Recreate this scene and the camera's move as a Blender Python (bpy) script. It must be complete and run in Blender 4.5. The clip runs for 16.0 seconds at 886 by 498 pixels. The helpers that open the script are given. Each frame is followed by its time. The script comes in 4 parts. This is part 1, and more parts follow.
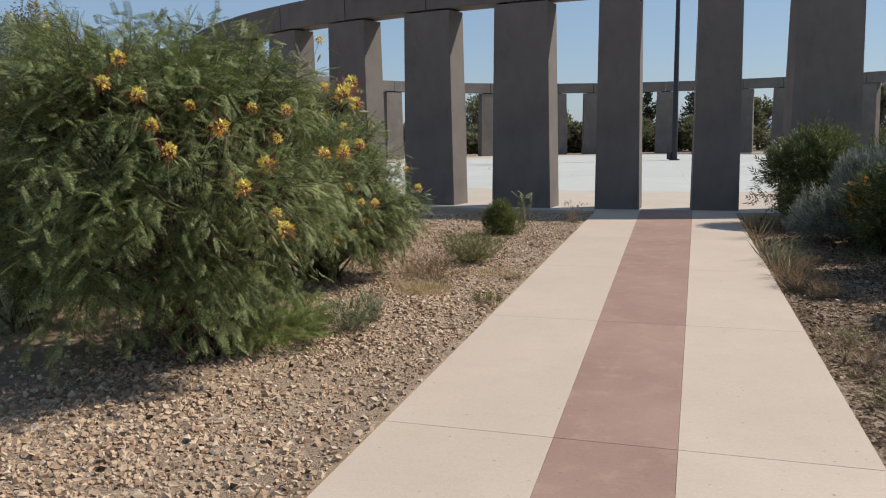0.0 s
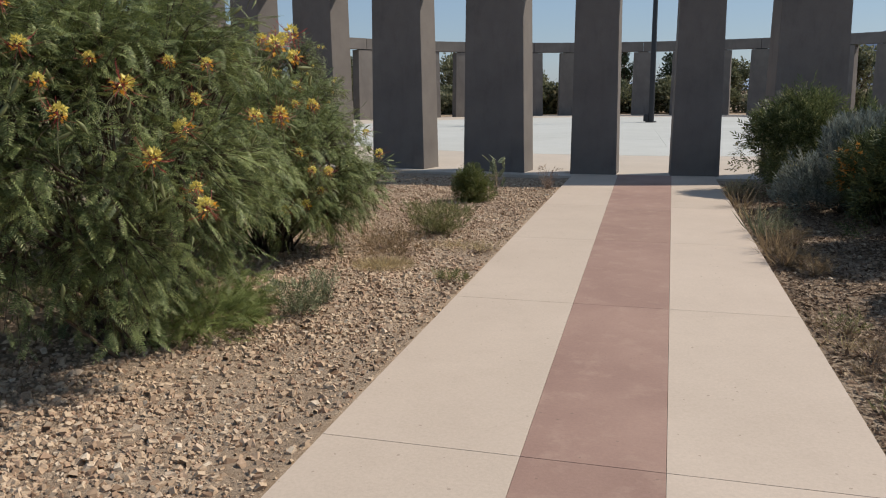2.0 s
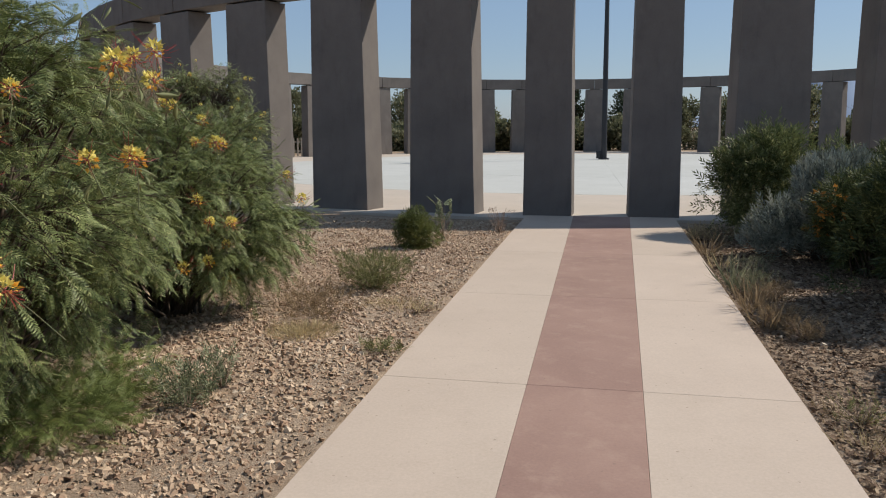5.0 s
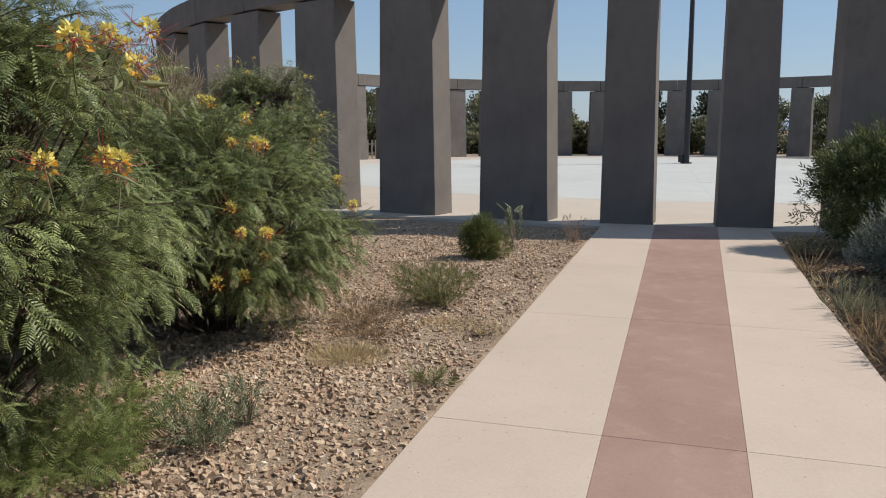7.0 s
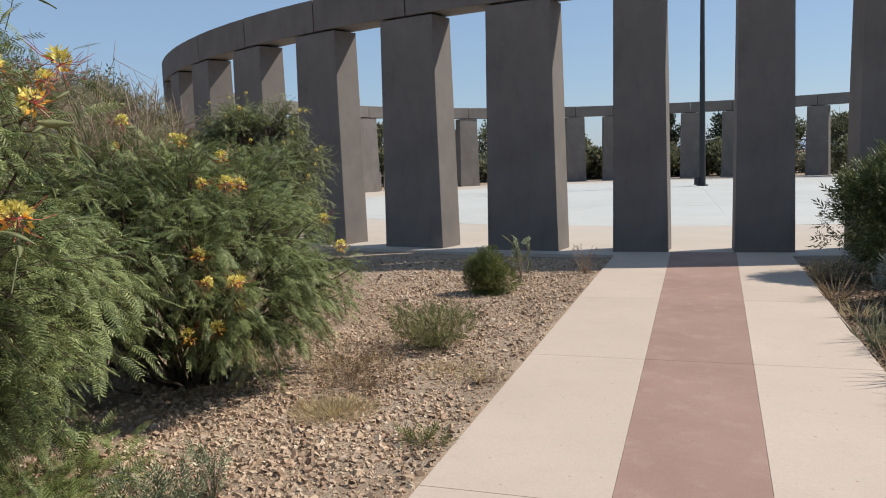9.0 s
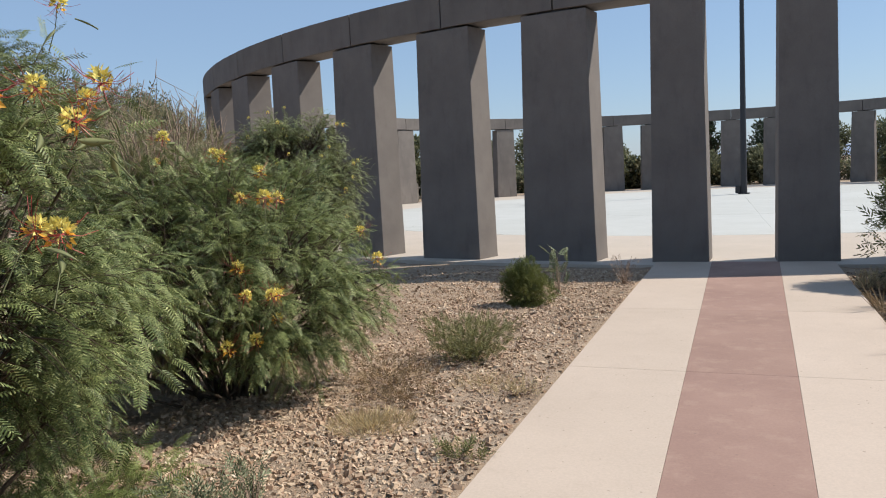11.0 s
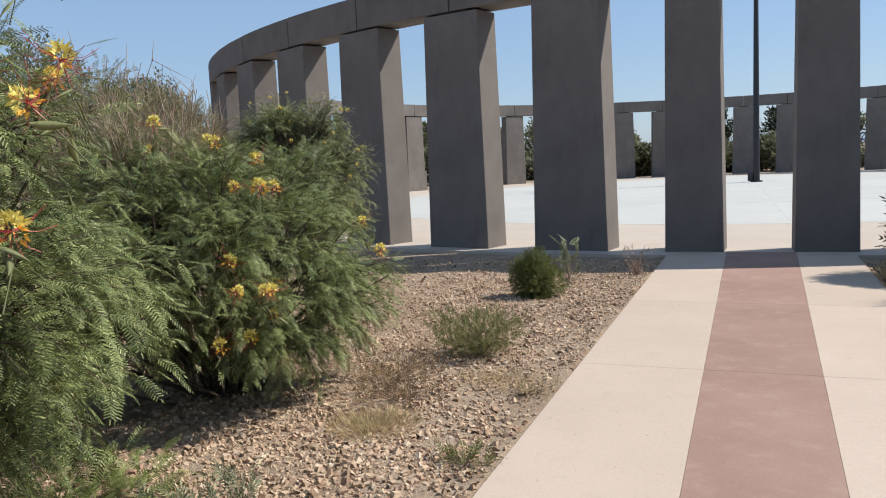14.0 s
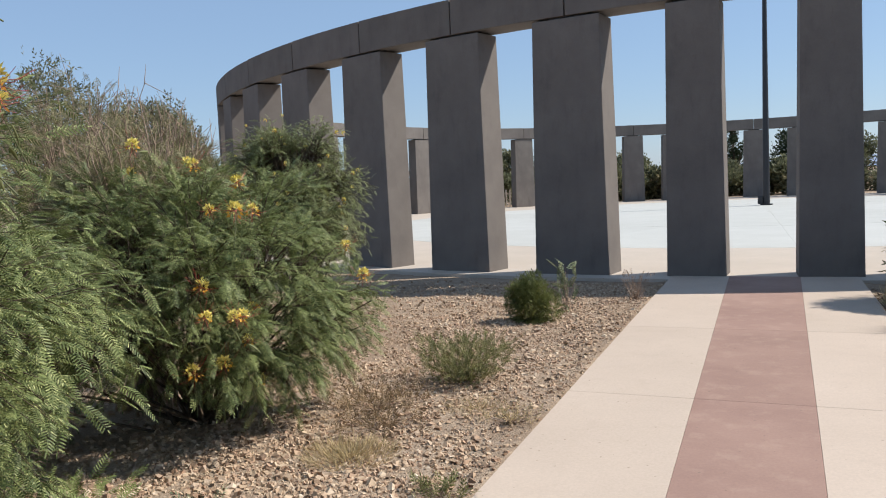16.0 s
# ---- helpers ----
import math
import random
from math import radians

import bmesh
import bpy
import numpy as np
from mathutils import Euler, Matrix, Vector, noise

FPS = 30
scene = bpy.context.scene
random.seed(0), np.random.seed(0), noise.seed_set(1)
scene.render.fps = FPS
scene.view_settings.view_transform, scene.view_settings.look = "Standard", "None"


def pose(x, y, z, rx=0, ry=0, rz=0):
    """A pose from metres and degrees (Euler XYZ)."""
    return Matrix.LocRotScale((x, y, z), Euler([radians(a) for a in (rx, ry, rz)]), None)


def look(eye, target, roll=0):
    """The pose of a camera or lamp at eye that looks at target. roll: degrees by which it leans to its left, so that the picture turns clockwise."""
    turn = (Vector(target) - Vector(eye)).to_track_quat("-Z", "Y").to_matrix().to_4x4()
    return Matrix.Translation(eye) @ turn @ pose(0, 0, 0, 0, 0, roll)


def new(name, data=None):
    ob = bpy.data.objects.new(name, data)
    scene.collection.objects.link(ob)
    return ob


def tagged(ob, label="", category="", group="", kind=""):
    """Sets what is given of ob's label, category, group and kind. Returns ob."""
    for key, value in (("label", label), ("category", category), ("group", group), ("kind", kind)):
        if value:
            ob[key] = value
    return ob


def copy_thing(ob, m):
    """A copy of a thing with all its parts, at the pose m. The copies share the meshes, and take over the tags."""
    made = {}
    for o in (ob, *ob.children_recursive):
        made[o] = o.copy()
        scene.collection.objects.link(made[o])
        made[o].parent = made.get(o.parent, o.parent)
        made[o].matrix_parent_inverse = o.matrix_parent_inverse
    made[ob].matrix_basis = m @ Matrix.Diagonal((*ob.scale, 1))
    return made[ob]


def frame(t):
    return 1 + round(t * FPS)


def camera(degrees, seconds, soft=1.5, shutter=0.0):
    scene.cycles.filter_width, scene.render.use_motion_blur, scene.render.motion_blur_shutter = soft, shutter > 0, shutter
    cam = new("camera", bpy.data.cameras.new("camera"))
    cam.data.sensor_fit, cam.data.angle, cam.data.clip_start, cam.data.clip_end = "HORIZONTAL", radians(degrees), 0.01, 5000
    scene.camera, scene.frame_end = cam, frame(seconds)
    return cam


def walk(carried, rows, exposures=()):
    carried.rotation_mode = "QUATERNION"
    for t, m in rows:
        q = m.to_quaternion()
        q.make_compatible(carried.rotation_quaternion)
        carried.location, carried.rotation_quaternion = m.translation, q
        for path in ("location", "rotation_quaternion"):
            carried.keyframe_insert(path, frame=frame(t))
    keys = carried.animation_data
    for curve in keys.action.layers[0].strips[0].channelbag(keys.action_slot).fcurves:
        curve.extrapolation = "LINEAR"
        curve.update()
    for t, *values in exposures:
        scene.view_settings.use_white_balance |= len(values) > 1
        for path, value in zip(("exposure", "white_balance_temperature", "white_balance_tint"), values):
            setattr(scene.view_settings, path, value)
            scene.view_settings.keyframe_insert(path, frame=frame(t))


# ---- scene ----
cam = camera(58.1, 16.0, soft=1.1)
PATH = [
    (0, (0.391, -6.459, 1.548), (-0.209, -4.573, 1.259), -0.9),
    (0.5, (0.372, -6.375, 1.53), (-0.247, -4.507, 1.177), -0.7),
    (1, (0.267, -6.186, 1.545), (-0.292, -4.31, 1.136), -0.4),
    (1.5, (0.245, -6.037, 1.543), (-0.261, -4.144, 1.144), -0.4),
    (2, (0.301, -5.77, 1.549), (-0.236, -3.883, 1.163), -0.5),
    (2.5, (0.314, -5.596, 1.539), (-0.264, -3.718, 1.168), -0.7),
    (3, (0.224, -5.489, 1.56), (-0.308, -3.597, 1.194), -0.2),
    (3.5, (0.192, -5.26, 1.55), (-0.244, -3.336, 1.221), -0.2),
    (4, (0.198, -5.045, 1.545), (-0.227, -3.114, 1.242), -0.4),
    (6.5, (0.13, -4.087, 1.54), (-0.391, -2.179, 1.24), 0.2),
    (7, (0.089, -3.904, 1.526), (-0.523, -2.022, 1.234), -0.2),
    (7.5, (0.025, -3.761, 1.546), (-0.595, -1.881, 1.262), -0.7),
    (8, (0.076, -3.559, 1.536), (-0.482, -1.656, 1.275), -1.3),
    (8.5, (0.136, -3.464, 1.543), (-0.455, -1.568, 1.308), -1.4),
    (9, (0.116, -3.417, 1.542), (-0.541, -1.541, 1.323), -2.0),
    (11.5, (0.128, -3.403, 1.55), (-0.623, -1.558, 1.369), -2.8),
    (12, (0.139, -3.39, 1.553), (-0.619, -1.547, 1.381), -3.0),
    (12.5, (0.159, -3.358, 1.545), (-0.6, -1.515, 1.381), -3.1),
    (13, (0.161, -3.347, 1.547), (-0.597, -1.503, 1.381), -2.9),
    (13.5, (0.111, -3.257, 1.535), (-0.652, -1.418, 1.343), -2.6),
    (14, (0.037, -3.135, 1.55), (-0.729, -1.301, 1.331), -2.6),
    (14.5, (0.081, -3.035, 1.555), (-0.669, -1.194, 1.337), -2.4),
    (15, (0.139, -2.98, 1.544), (-0.607, -1.135, 1.349), -2.0),
    (15.5, (0.163, -2.972, 1.554), (-0.602, -1.133, 1.375), -2.2),
    (16, (0.183, -2.973, 1.548), (-0.611, -1.145, 1.386), -2.5),
]
walk(cam, [(t, look(eye, target, roll)) for t, eye, target, roll in PATH],
     [(0, -0.05, 6460, 10), (2, -0.16, 6530, 10), (4, -0.17, 6480, 10), (7, -0.05, 6420, 10), (9, 0.09, 6360, 10), (12.5, 0.22, 6290, 10), (16, 0.24, 6260, 10)])

# ---- light: clear desert sky, sun high to the right beyond the ring ----
SUN = Vector((0.85, 0.46, 1.0)).normalized()
world = bpy.data.worlds.new("sky")
scene.world = world
world.use_nodes = True
wn, wl = world.node_tree.nodes, world.node_tree.links
sky = wn.new("ShaderNodeTexSky")
sky.sky_type, sky.sun_disc = "NISHITA", False
sky.sun_elevation = math.asin(SUN.z)
sky.sun_rotation = math.atan2(SUN.x, SUN.y)
sky.altitude, sky.air_density, sky.dust_density, sky.ozone_density = 0, 1.0, 0.4, 3.0
haze = wn.new("ShaderNodeMix")
haze.data_type = "RGBA"
haze.inputs[0].default_value = 0.42
haze.inputs[7].default_value = (4.3, 6.05, 8.7, 1)
wl.new(sky.outputs[0], haze.inputs[6])
wl.new(haze.outputs[2], wn["Background"].inputs[0])
wn["Background"].inputs[1].default_value = 0.088
sun = new("sun", bpy.data.lights.new("sun", "SUN"))
sun.data.energy, sun.data.angle, sun.data.color = 5.0, radians(0.53), (1.0, 0.93, 0.83)
sun.matrix_world = look((0, 0, 30), Vector((0, 0, 30)) - SUN)


# ---- materials ----
def material(name, rough=0.8, metal=0.0, spec=0.5):
    m = bpy.data.materials.new(name)
    m.use_nodes = True
    b = m.node_tree.nodes["Principled BSDF"]
    b.inputs["Roughness"].default_value = rough
    b.inputs["Metallic"].default_value = metal
    b.inputs["Specular IOR Level"].default_value = spec
    return m, m.node_tree.nodes, m.node_tree.links, b


def grain(n, l, scale, detail=6.0, rough=0.6, coords="Object", stretch=None):
    tc = n.new("ShaderNodeTexCoord")
    t = n.new("ShaderNodeTexNoise")
    t.inputs["Scale"].default_value, t.inputs["Detail"].default_value, t.inputs["Roughness"].default_value = scale, detail, rough
    if stretch:
        mp = n.new("ShaderNodeMapping")
        mp.inputs["Scale"].default_value = stretch
        l.new(tc.outputs[coords], mp.inputs[0])
        l.new(mp.outputs[0], t.inputs["Vector"])
    else:
        l.new(tc.outputs[coords], t.inputs["Vector"])
    return t.outputs["Fac"]


def ramp(n, l, fac, stops):
    r = n.new("ShaderNodeValToRGB")
    e = r.color_ramp.elements
    while len(e) < len(stops):
        e.new(0.5)
    for k, (p, c) in zip(e, stops):
        k.position, k.color = p, (*c, 1)
    l.new(fac, r.inputs[0])
    return r.outputs[0]


def mix(n, l, a, b, fac, how="MIX"):
    m = n.new("ShaderNodeMix")
    m.data_type, m.blend_type = "RGBA", how
    for k, v in ((0, fac), (6, a), (7, b)):
        if hasattr(v, "is_linked"):
            l.new(v, m.inputs[k])
        else:
            m.inputs[k].default_value = v if k == 0 else (*v, 1)
    return m.outputs[2]


def bump(n, l, b, height, strength, distance):
    k = n.new("ShaderNodeBump")
    k.inputs["Strength"].default_value, k.inputs["Distance"].default_value = strength, distance
    l.new(height, k.inputs["Height"])
    l.new(k.outputs[0], b.inputs["Normal"])


def concrete(name, light, dark, stain, stain_amount=0.5, streak=None):
    m, n, l, b = material(name, 0.82, spec=0.3)
    fine = grain(n, l, 60.0, 8.0, 0.7)
    broad = grain(n, l, 0.9, 5.0, 0.6, coords="Object")
    mid = grain(n, l, 4.5, 6.0, 0.65, stretch=streak)
    col = ramp(n, l, broad, [(0.35, dark), (0.65, light)])
    spots = ramp(n, l, mid, [(0.52, (0, 0, 0)), (0.72, (stain_amount,) * 3)])
    col = mix(n, l, col, stain, spots)
    sand = ramp(n, l, fine, [(0.3, (0.86,) * 3), (0.7, (1.0,) * 3)])
    col = mix(n, l, col, sand, 1.0, "MULTIPLY")
    speck = ramp(n, l, grain(n, l, 34.0, 0.0), [(0.82, (0, 0, 0)), (0.84, (0.45,) * 3)])
    col = mix(n, l, col, (0.16, 0.12, 0.09), speck)
    info = n.new("ShaderNodeObjectInfo")
    tone = ramp(n, l, info.outputs["Random"], [(0.0, (0.93, 0.93, 0.92)), (1.0, (1.0, 1.0, 1.0))])
    col = mix(n, l, col, tone, 1.0, "MULTIPLY")
    l.new(col, b.inputs["Base Color"])
    bump(n, l, b, fine, 0.25, 0.004)
    return m


def leafy(name, dark, light, tip=None, rough=0.55, through_light=0.25, island=True):
    m, n, l, b = material(name, rough, spec=0.25)
    geo = n.new("ShaderNodeNewGeometry")
    patch = grain(n, l, 3.0, 3.0)
    col = ramp(n, l, patch, [(0.3, dark), (0.7, light)])
    if tip:
        pick = ramp(n, l, geo.outputs["Random Per Island"], [(0.8, (0, 0, 0)), (1.0, (0.8,) * 3)])
        col = mix(n, l, col, tip, pick)
    vary = ramp(n, l, geo.outputs["Random Per Island"], [(0.0, (0.5,) * 3), (0.5, (0.85,) * 3), (1.0, (1.15,) * 3)])
    col = mix(n, l, col, vary, 1.0, "MULTIPLY")
    l.new(col, b.inputs["Base Color"])
    t = n.new("ShaderNodeBsdfTranslucent")
    l.new(col, t.inputs[0])
    s = n.new("ShaderNodeMixShader")
    s.inputs[0].default_value = through_light
    l.new(b.outputs[0], s.inputs[1])
    l.new(t.outputs[0], s.inputs[2])
    l.new(s.outputs[0], n["Material Output"].inputs[0])
    return m


def plain(name, a, c, scale=8.0, rough=0.7, metal=0.0, relief=0.0):
    m, n, l, b = material(name, rough, metal)
    f = grain(n, l, scale, 6.0)
    l.new(ramp(n, l, f, [(0.3, a), (0.7, c)]), b.inputs["Base Color"])
    if relief:
        bump(n, l, b, f, 0.6, relief)
    return m


STUCCO = concrete("taupe_stucco", (0.21, 0.184, 0.164), (0.16, 0.14, 0.126), (0.123, 0.107, 0.098), 0.55, streak=(1, 1, 0.3))
PALE = concrete("cream_concrete", (0.58, 0.472, 0.38), (0.533, 0.432, 0.346), (0.475, 0.378, 0.30), 0.3)
RED = concrete("red_stained_concrete", (0.38, 0.245, 0.193), (0.305, 0.189, 0.151), (0.45, 0.312, 0.24), 0.55)
TAN_FLOOR = concrete("tan_concrete", (0.56, 0.48, 0.40), (0.51, 0.44, 0.365), (0.46, 0.39, 0.32), 0.25)
BLUE_FLOOR = concrete("pale_blue_grey_concrete", (0.54, 0.54, 0.505), (0.505, 0.506, 0.472), (0.48, 0.48, 0.45), 0.25)
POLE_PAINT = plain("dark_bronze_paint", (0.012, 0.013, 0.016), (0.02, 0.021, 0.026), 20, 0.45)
BARK = plain("brown_bark", (0.05, 0.032, 0.02), (0.12, 0.085, 0.055), 30, 0.9, relief=0.004)
TWIG = plain("dry_twig", (0.22, 0.15, 0.11), (0.38, 0.28, 0.2), 25, 0.9)
FEATHER = leafy("feathery_leaf", (0.08, 0.115, 0.04), (0.295, 0.342, 0.122), (0.49, 0.49, 0.22), rough=0.5, through_light=0.21)
FEATHER_GREY = leafy("grey_green_leaf", (0.16, 0.185, 0.10), (0.31, 0.34, 0.20), (0.42, 0.42, 0.26), rough=0.7, through_light=0.25)
BUDDED = leafy("dense_green_leaf", (0.17, 0.20, 0.085), (0.33, 0.36, 0.165), (0.40, 0.40, 0.2), rough=0.6, through_light=0.25)
FERN = leafy("fresh_fern_leaf", (0.14, 0.18, 0.055), (0.28, 0.33, 0.11), through_light=0.35)
FERN_DUSTY = leafy("dusty_fern_leaf", (0.16, 0.17, 0.065), (0.32, 0.32, 0.13), (0.45, 0.38, 0.2), through_light=0.3)
BUSH = leafy("round_bush_leaf", (0.10, 0.125, 0.04), (0.27, 0.28, 0.09), through_light=0.3)
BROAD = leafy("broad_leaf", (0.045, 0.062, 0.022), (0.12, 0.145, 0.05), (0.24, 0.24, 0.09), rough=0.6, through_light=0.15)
# lighter copy of the broad leaf: the oleander's sunlit top put into its colour
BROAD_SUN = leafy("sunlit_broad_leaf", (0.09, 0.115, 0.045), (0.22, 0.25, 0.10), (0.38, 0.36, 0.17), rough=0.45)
SILVER = leafy("silver_sage_leaf", (0.15, 0.17, 0.135), (0.40, 0.42, 0.35), rough=0.85, through_light=0.15)
OLIVE = leafy("olive_tree_leaf", (0.15, 0.16, 0.09), (0.30, 0.30, 0.19), (0.38, 0.30, 0.2), through_light=0.4)
DRY_OLIVE = leafy("dry_olive_leaf", (0.26, 0.235, 0.12), (0.43, 0.40, 0.21), (0.48, 0.36, 0.25), through_light=0.3)
HEDGE = leafy("hedge_leaf", (0.14, 0.15, 0.08), (0.27, 0.275, 0.155), (0.36, 0.32, 0.2), through_light=0.3)
DARKTREE = leafy("dark_tree_leaf", (0.03, 0.045, 0.022), (0.075, 0.10, 0.05), through_light=0.15)
STRAW = leafy("dry_straw", (0.50, 0.39, 0.21), (0.70, 0.57, 0.34), rough=0.9, through_light=0.4)
RUSSET = leafy("dry_russet_weed", (0.26, 0.18, 0.10), (0.42, 0.31, 0.185), rough=0.9)
LITTER = leafy("fallen_leaf", (0.10, 0.062, 0.04), (0.25, 0.165, 0.105), (0.38, 0.29, 0.19), rough=0.9, through_light=0.05)
PETAL = leafy("yellow_petal", (0.87, 0.71, 0.12), (0.92, 0.84, 0.34), rough=0.5)
ORANGE = leafy("orange_petal", (0.34, 0.13, 0.03), (0.52, 0.26, 0.05), rough=0.5)
BUD = leafy("orange_bud", (0.78, 0.34, 0.03), (0.85, 0.5, 0.08), rough=0.5)
CREAM = leafy("cream_bud", (0.55, 0.48, 0.22), (0.7, 0.62, 0.35), rough=0.6)
FENCE = plain("weathered_fence_wood", (0.20, 0.17, 0.14), (0.36, 0.32, 0.27), 12, 0.9)
STEM = plain("green_stalk", (0.07, 0.09, 0.03), (0.13, 0.12, 0.05), 20, 0.7)
STAMEN = plain("red_stamen", (0.30, 0.02, 0.025), (0.45, 0.045, 0.04), 20, 0.5)
POD = leafy("seed_pod", (0.18, 0.20, 0.08), (0.36, 0.36, 0.17), rough=0.5)


def ground_material():
    m, n, l, b = material("desert_dirt", 0.95, spec=0.15)
    broad = grain(n, l, 0.35, 6.0, 0.6)
    mid = grain(n, l, 5.0, 8.0, 0.7)
    fine = grain(n, l, 70.0, 8.0, 0.75)
    col = ramp(n, l, broad, [(0.35, (0.38, 0.285, 0.2)), (0.65, (0.53, 0.425, 0.32))])
    col = mix(n, l, col, ramp(n, l, mid, [(0.35, (0.72, 0.68, 0.64)), (0.65, (1.0, 1.0, 1.0))]), 1.0, "MULTIPLY")
    col = mix(n, l, col, ramp(n, l, fine, [(0.35, (0.62, 0.58, 0.55)), (0.6, (1.0, 1.0, 1.0))]), 1.0, "MULTIPLY")
    l.new(col, b.inputs["Base Color"])
    bump(n, l, b, fine, 0.8, 0.02)
    return m


def stone_material(joined):
    m, n, l, b = material("crushed_stone", 0.9, spec=0.25)
    if joined:
        pick = n.new("ShaderNodeNewGeometry").outputs["Random Per Island"]
    else:
        pick = n.new("ShaderNodeObjectInfo").outputs["Random"]
    col = ramp(n, l, pick, [(0.0, (0.27, 0.17, 0.108)), (0.3, (0.515, 0.368, 0.245)), (0.6, (0.635, 0.48, 0.33)), (0.85, (0.40, 0.258, 0.17)), (1.0, (0.74, 0.605, 0.45))])
    f = grain(n, l, 45.0, 6.0, 0.7)
    col = mix(n, l, col, ramp(n, l, f, [(0.3, (0.72,) * 3), (0.7, (1.0,) * 3)]), 1.0, "MULTIPLY")
    l.new(col, b.inputs["Base Color"])
    bump(n, l, b, f, 0.5, 0.006)
    return m


DIRT, STONES, STONE = ground_material(), stone_material(True), stone_material(False)
# blue air haze of the distance is painted into the mountain colour
HAZE = plain("hazed_mountain_rock", (0.20, 0.26, 0.36), (0.25, 0.31, 0.41), 0.004, 1.0)


# ---- builders ----
def mesh_of(name, verts, faces, mat, smooth=False):
    me = bpy.data.meshes.new(name)
    me.from_pydata([tuple(v) for v in verts], [], [tuple(f) for f in faces])
    me.materials.append(mat)
    if smooth:
        me.polygons.foreach_set("use_smooth", [True] * len(me.polygons))
    me.update()
    return me


def mesh_np(name, verts, faces, mat, smooth=False):
    """A mesh from arrays: verts (n, 3), faces (m, k)."""
    me = bpy.data.meshes.new(name)
    m, k = faces.shape
    me.vertices.add(len(verts))
    me.vertices.foreach_set("co", np.ascontiguousarray(verts, np.float32).ravel())
    me.loops.add(m * k)
    me.loops.foreach_set("vertex_index", np.ascontiguousarray(faces, np.int32).ravel())
    me.polygons.add(m)
    me.polygons.foreach_set("loop_start", np.arange(0, m * k, k, dtype=np.int32))
    me.polygons.foreach_set("use_smooth", np.full(m, smooth))
    me.materials.append(mat)
    me.update(calc_edges=True)
    me.validate()
    return me


def bm_mesh(name, bm, mat, smooth=False):
    me = bpy.data.meshes.new(name)
    bmesh.ops.recalc_face_normals(bm, faces=bm.faces)
    bm.to_mesh(me)
    bm.free()
    me.materials.append(mat)
    if smooth:
        me.polygons.foreach_set("use_smooth", [True] * len(me.polygons))
    return me


def part(name, me, parent, label="", kind="", m=None):
    ob = new(name, me)
    ob.parent = parent
    if m is not None:
        ob.matrix_basis = m
    if label:
        ob["label"] = label
    if kind:
        ob["kind"] = kind
    return ob


def thing(name, label, category, x=0.0, y=0.0, z=0.0, group="", kind="", turn=0.0):
    ob = new(name)
    ob.matrix_basis = pose(x, y, z, 0, 0, turn)
    return tagged(ob, label, category, group, kind)


def prism(rings, bevel=0.0):
    """A solid from rings of equal length, bottom to top, closed at both ends."""
    bm = bmesh.new()
    vs = [[bm.verts.new(p) for p in r] for r in rings]
    k = len(rings[0])
    for a, b in zip(vs, vs[1:]):
        for i in range(k):
            bm.faces.new((a[i], a[(i + 1) % k], b[(i + 1) % k], b[i]))
    bm.faces.new(list(reversed(vs[0])))
    bm.faces.new(vs[-1])
    if bevel:
        bmesh.ops.bevel(bm, geom=list(bm.edges), offset=bevel, segments=2, profile=0.6, affect="EDGES")
    return bm


def tubes(paths, sides=5):
    """Tapered tubes along polylines: each path a list of (point, radius)."""
    V, F = [], []
    for path in paths:
        start = len(V)
        for i, (p, r) in enumerate(path):
            a = Vector(path[max(i - 1, 0)][0])
            b = Vector(path[min(i + 1, len(path) - 1)][0])
            d = (b - a).normalized() if (b - a).length > 1e-6 else Vector((0, 0, 1))
            u = d.orthogonal().normalized()
            w = d.cross(u)
            for s in range(sides):
                q = 2 * math.pi * s / sides
                V.append(tuple(Vector(p) + r * (math.cos(q) * u + math.sin(q) * w)))
        for i in range(len(path) - 1):
            for s in range(sides):
                t = (s + 1) % sides
                F.append((start + i * sides + s, start + i * sides + t, start + (i + 1) * sides + t, start + (i + 1) * sides + s))
    return np.array(V), np.array(F)


def unit(v):
    return v / np.maximum(np.linalg.norm(v, axis=-1, keepdims=True), 1e-9)


def spread(base, faces, pos, ahead, size, rng, level=0.6):
    """Copies of a leaf that lies along +y, its top to +z, at pos, pointing ahead: joined vertices and faces."""
    y = unit(ahead)
    up = np.tile([0.0, 0.0, 1.0], (len(pos), 1)) * level + rng.normal(0, 0.6, (len(pos), 3))
    x = unit(np.cross(y, up))
    z = np.cross(x, y)
    R = np.stack([x, y, z], -1) * size[:, None, None]
    V = np.einsum("mij,nj->mni", R, base) + pos[:, None, :]
    F = faces[None] + (np.arange(len(pos)) * len(base))[:, None, None]
    return V.reshape(-1, 3), F.reshape(-1, faces.shape[1])


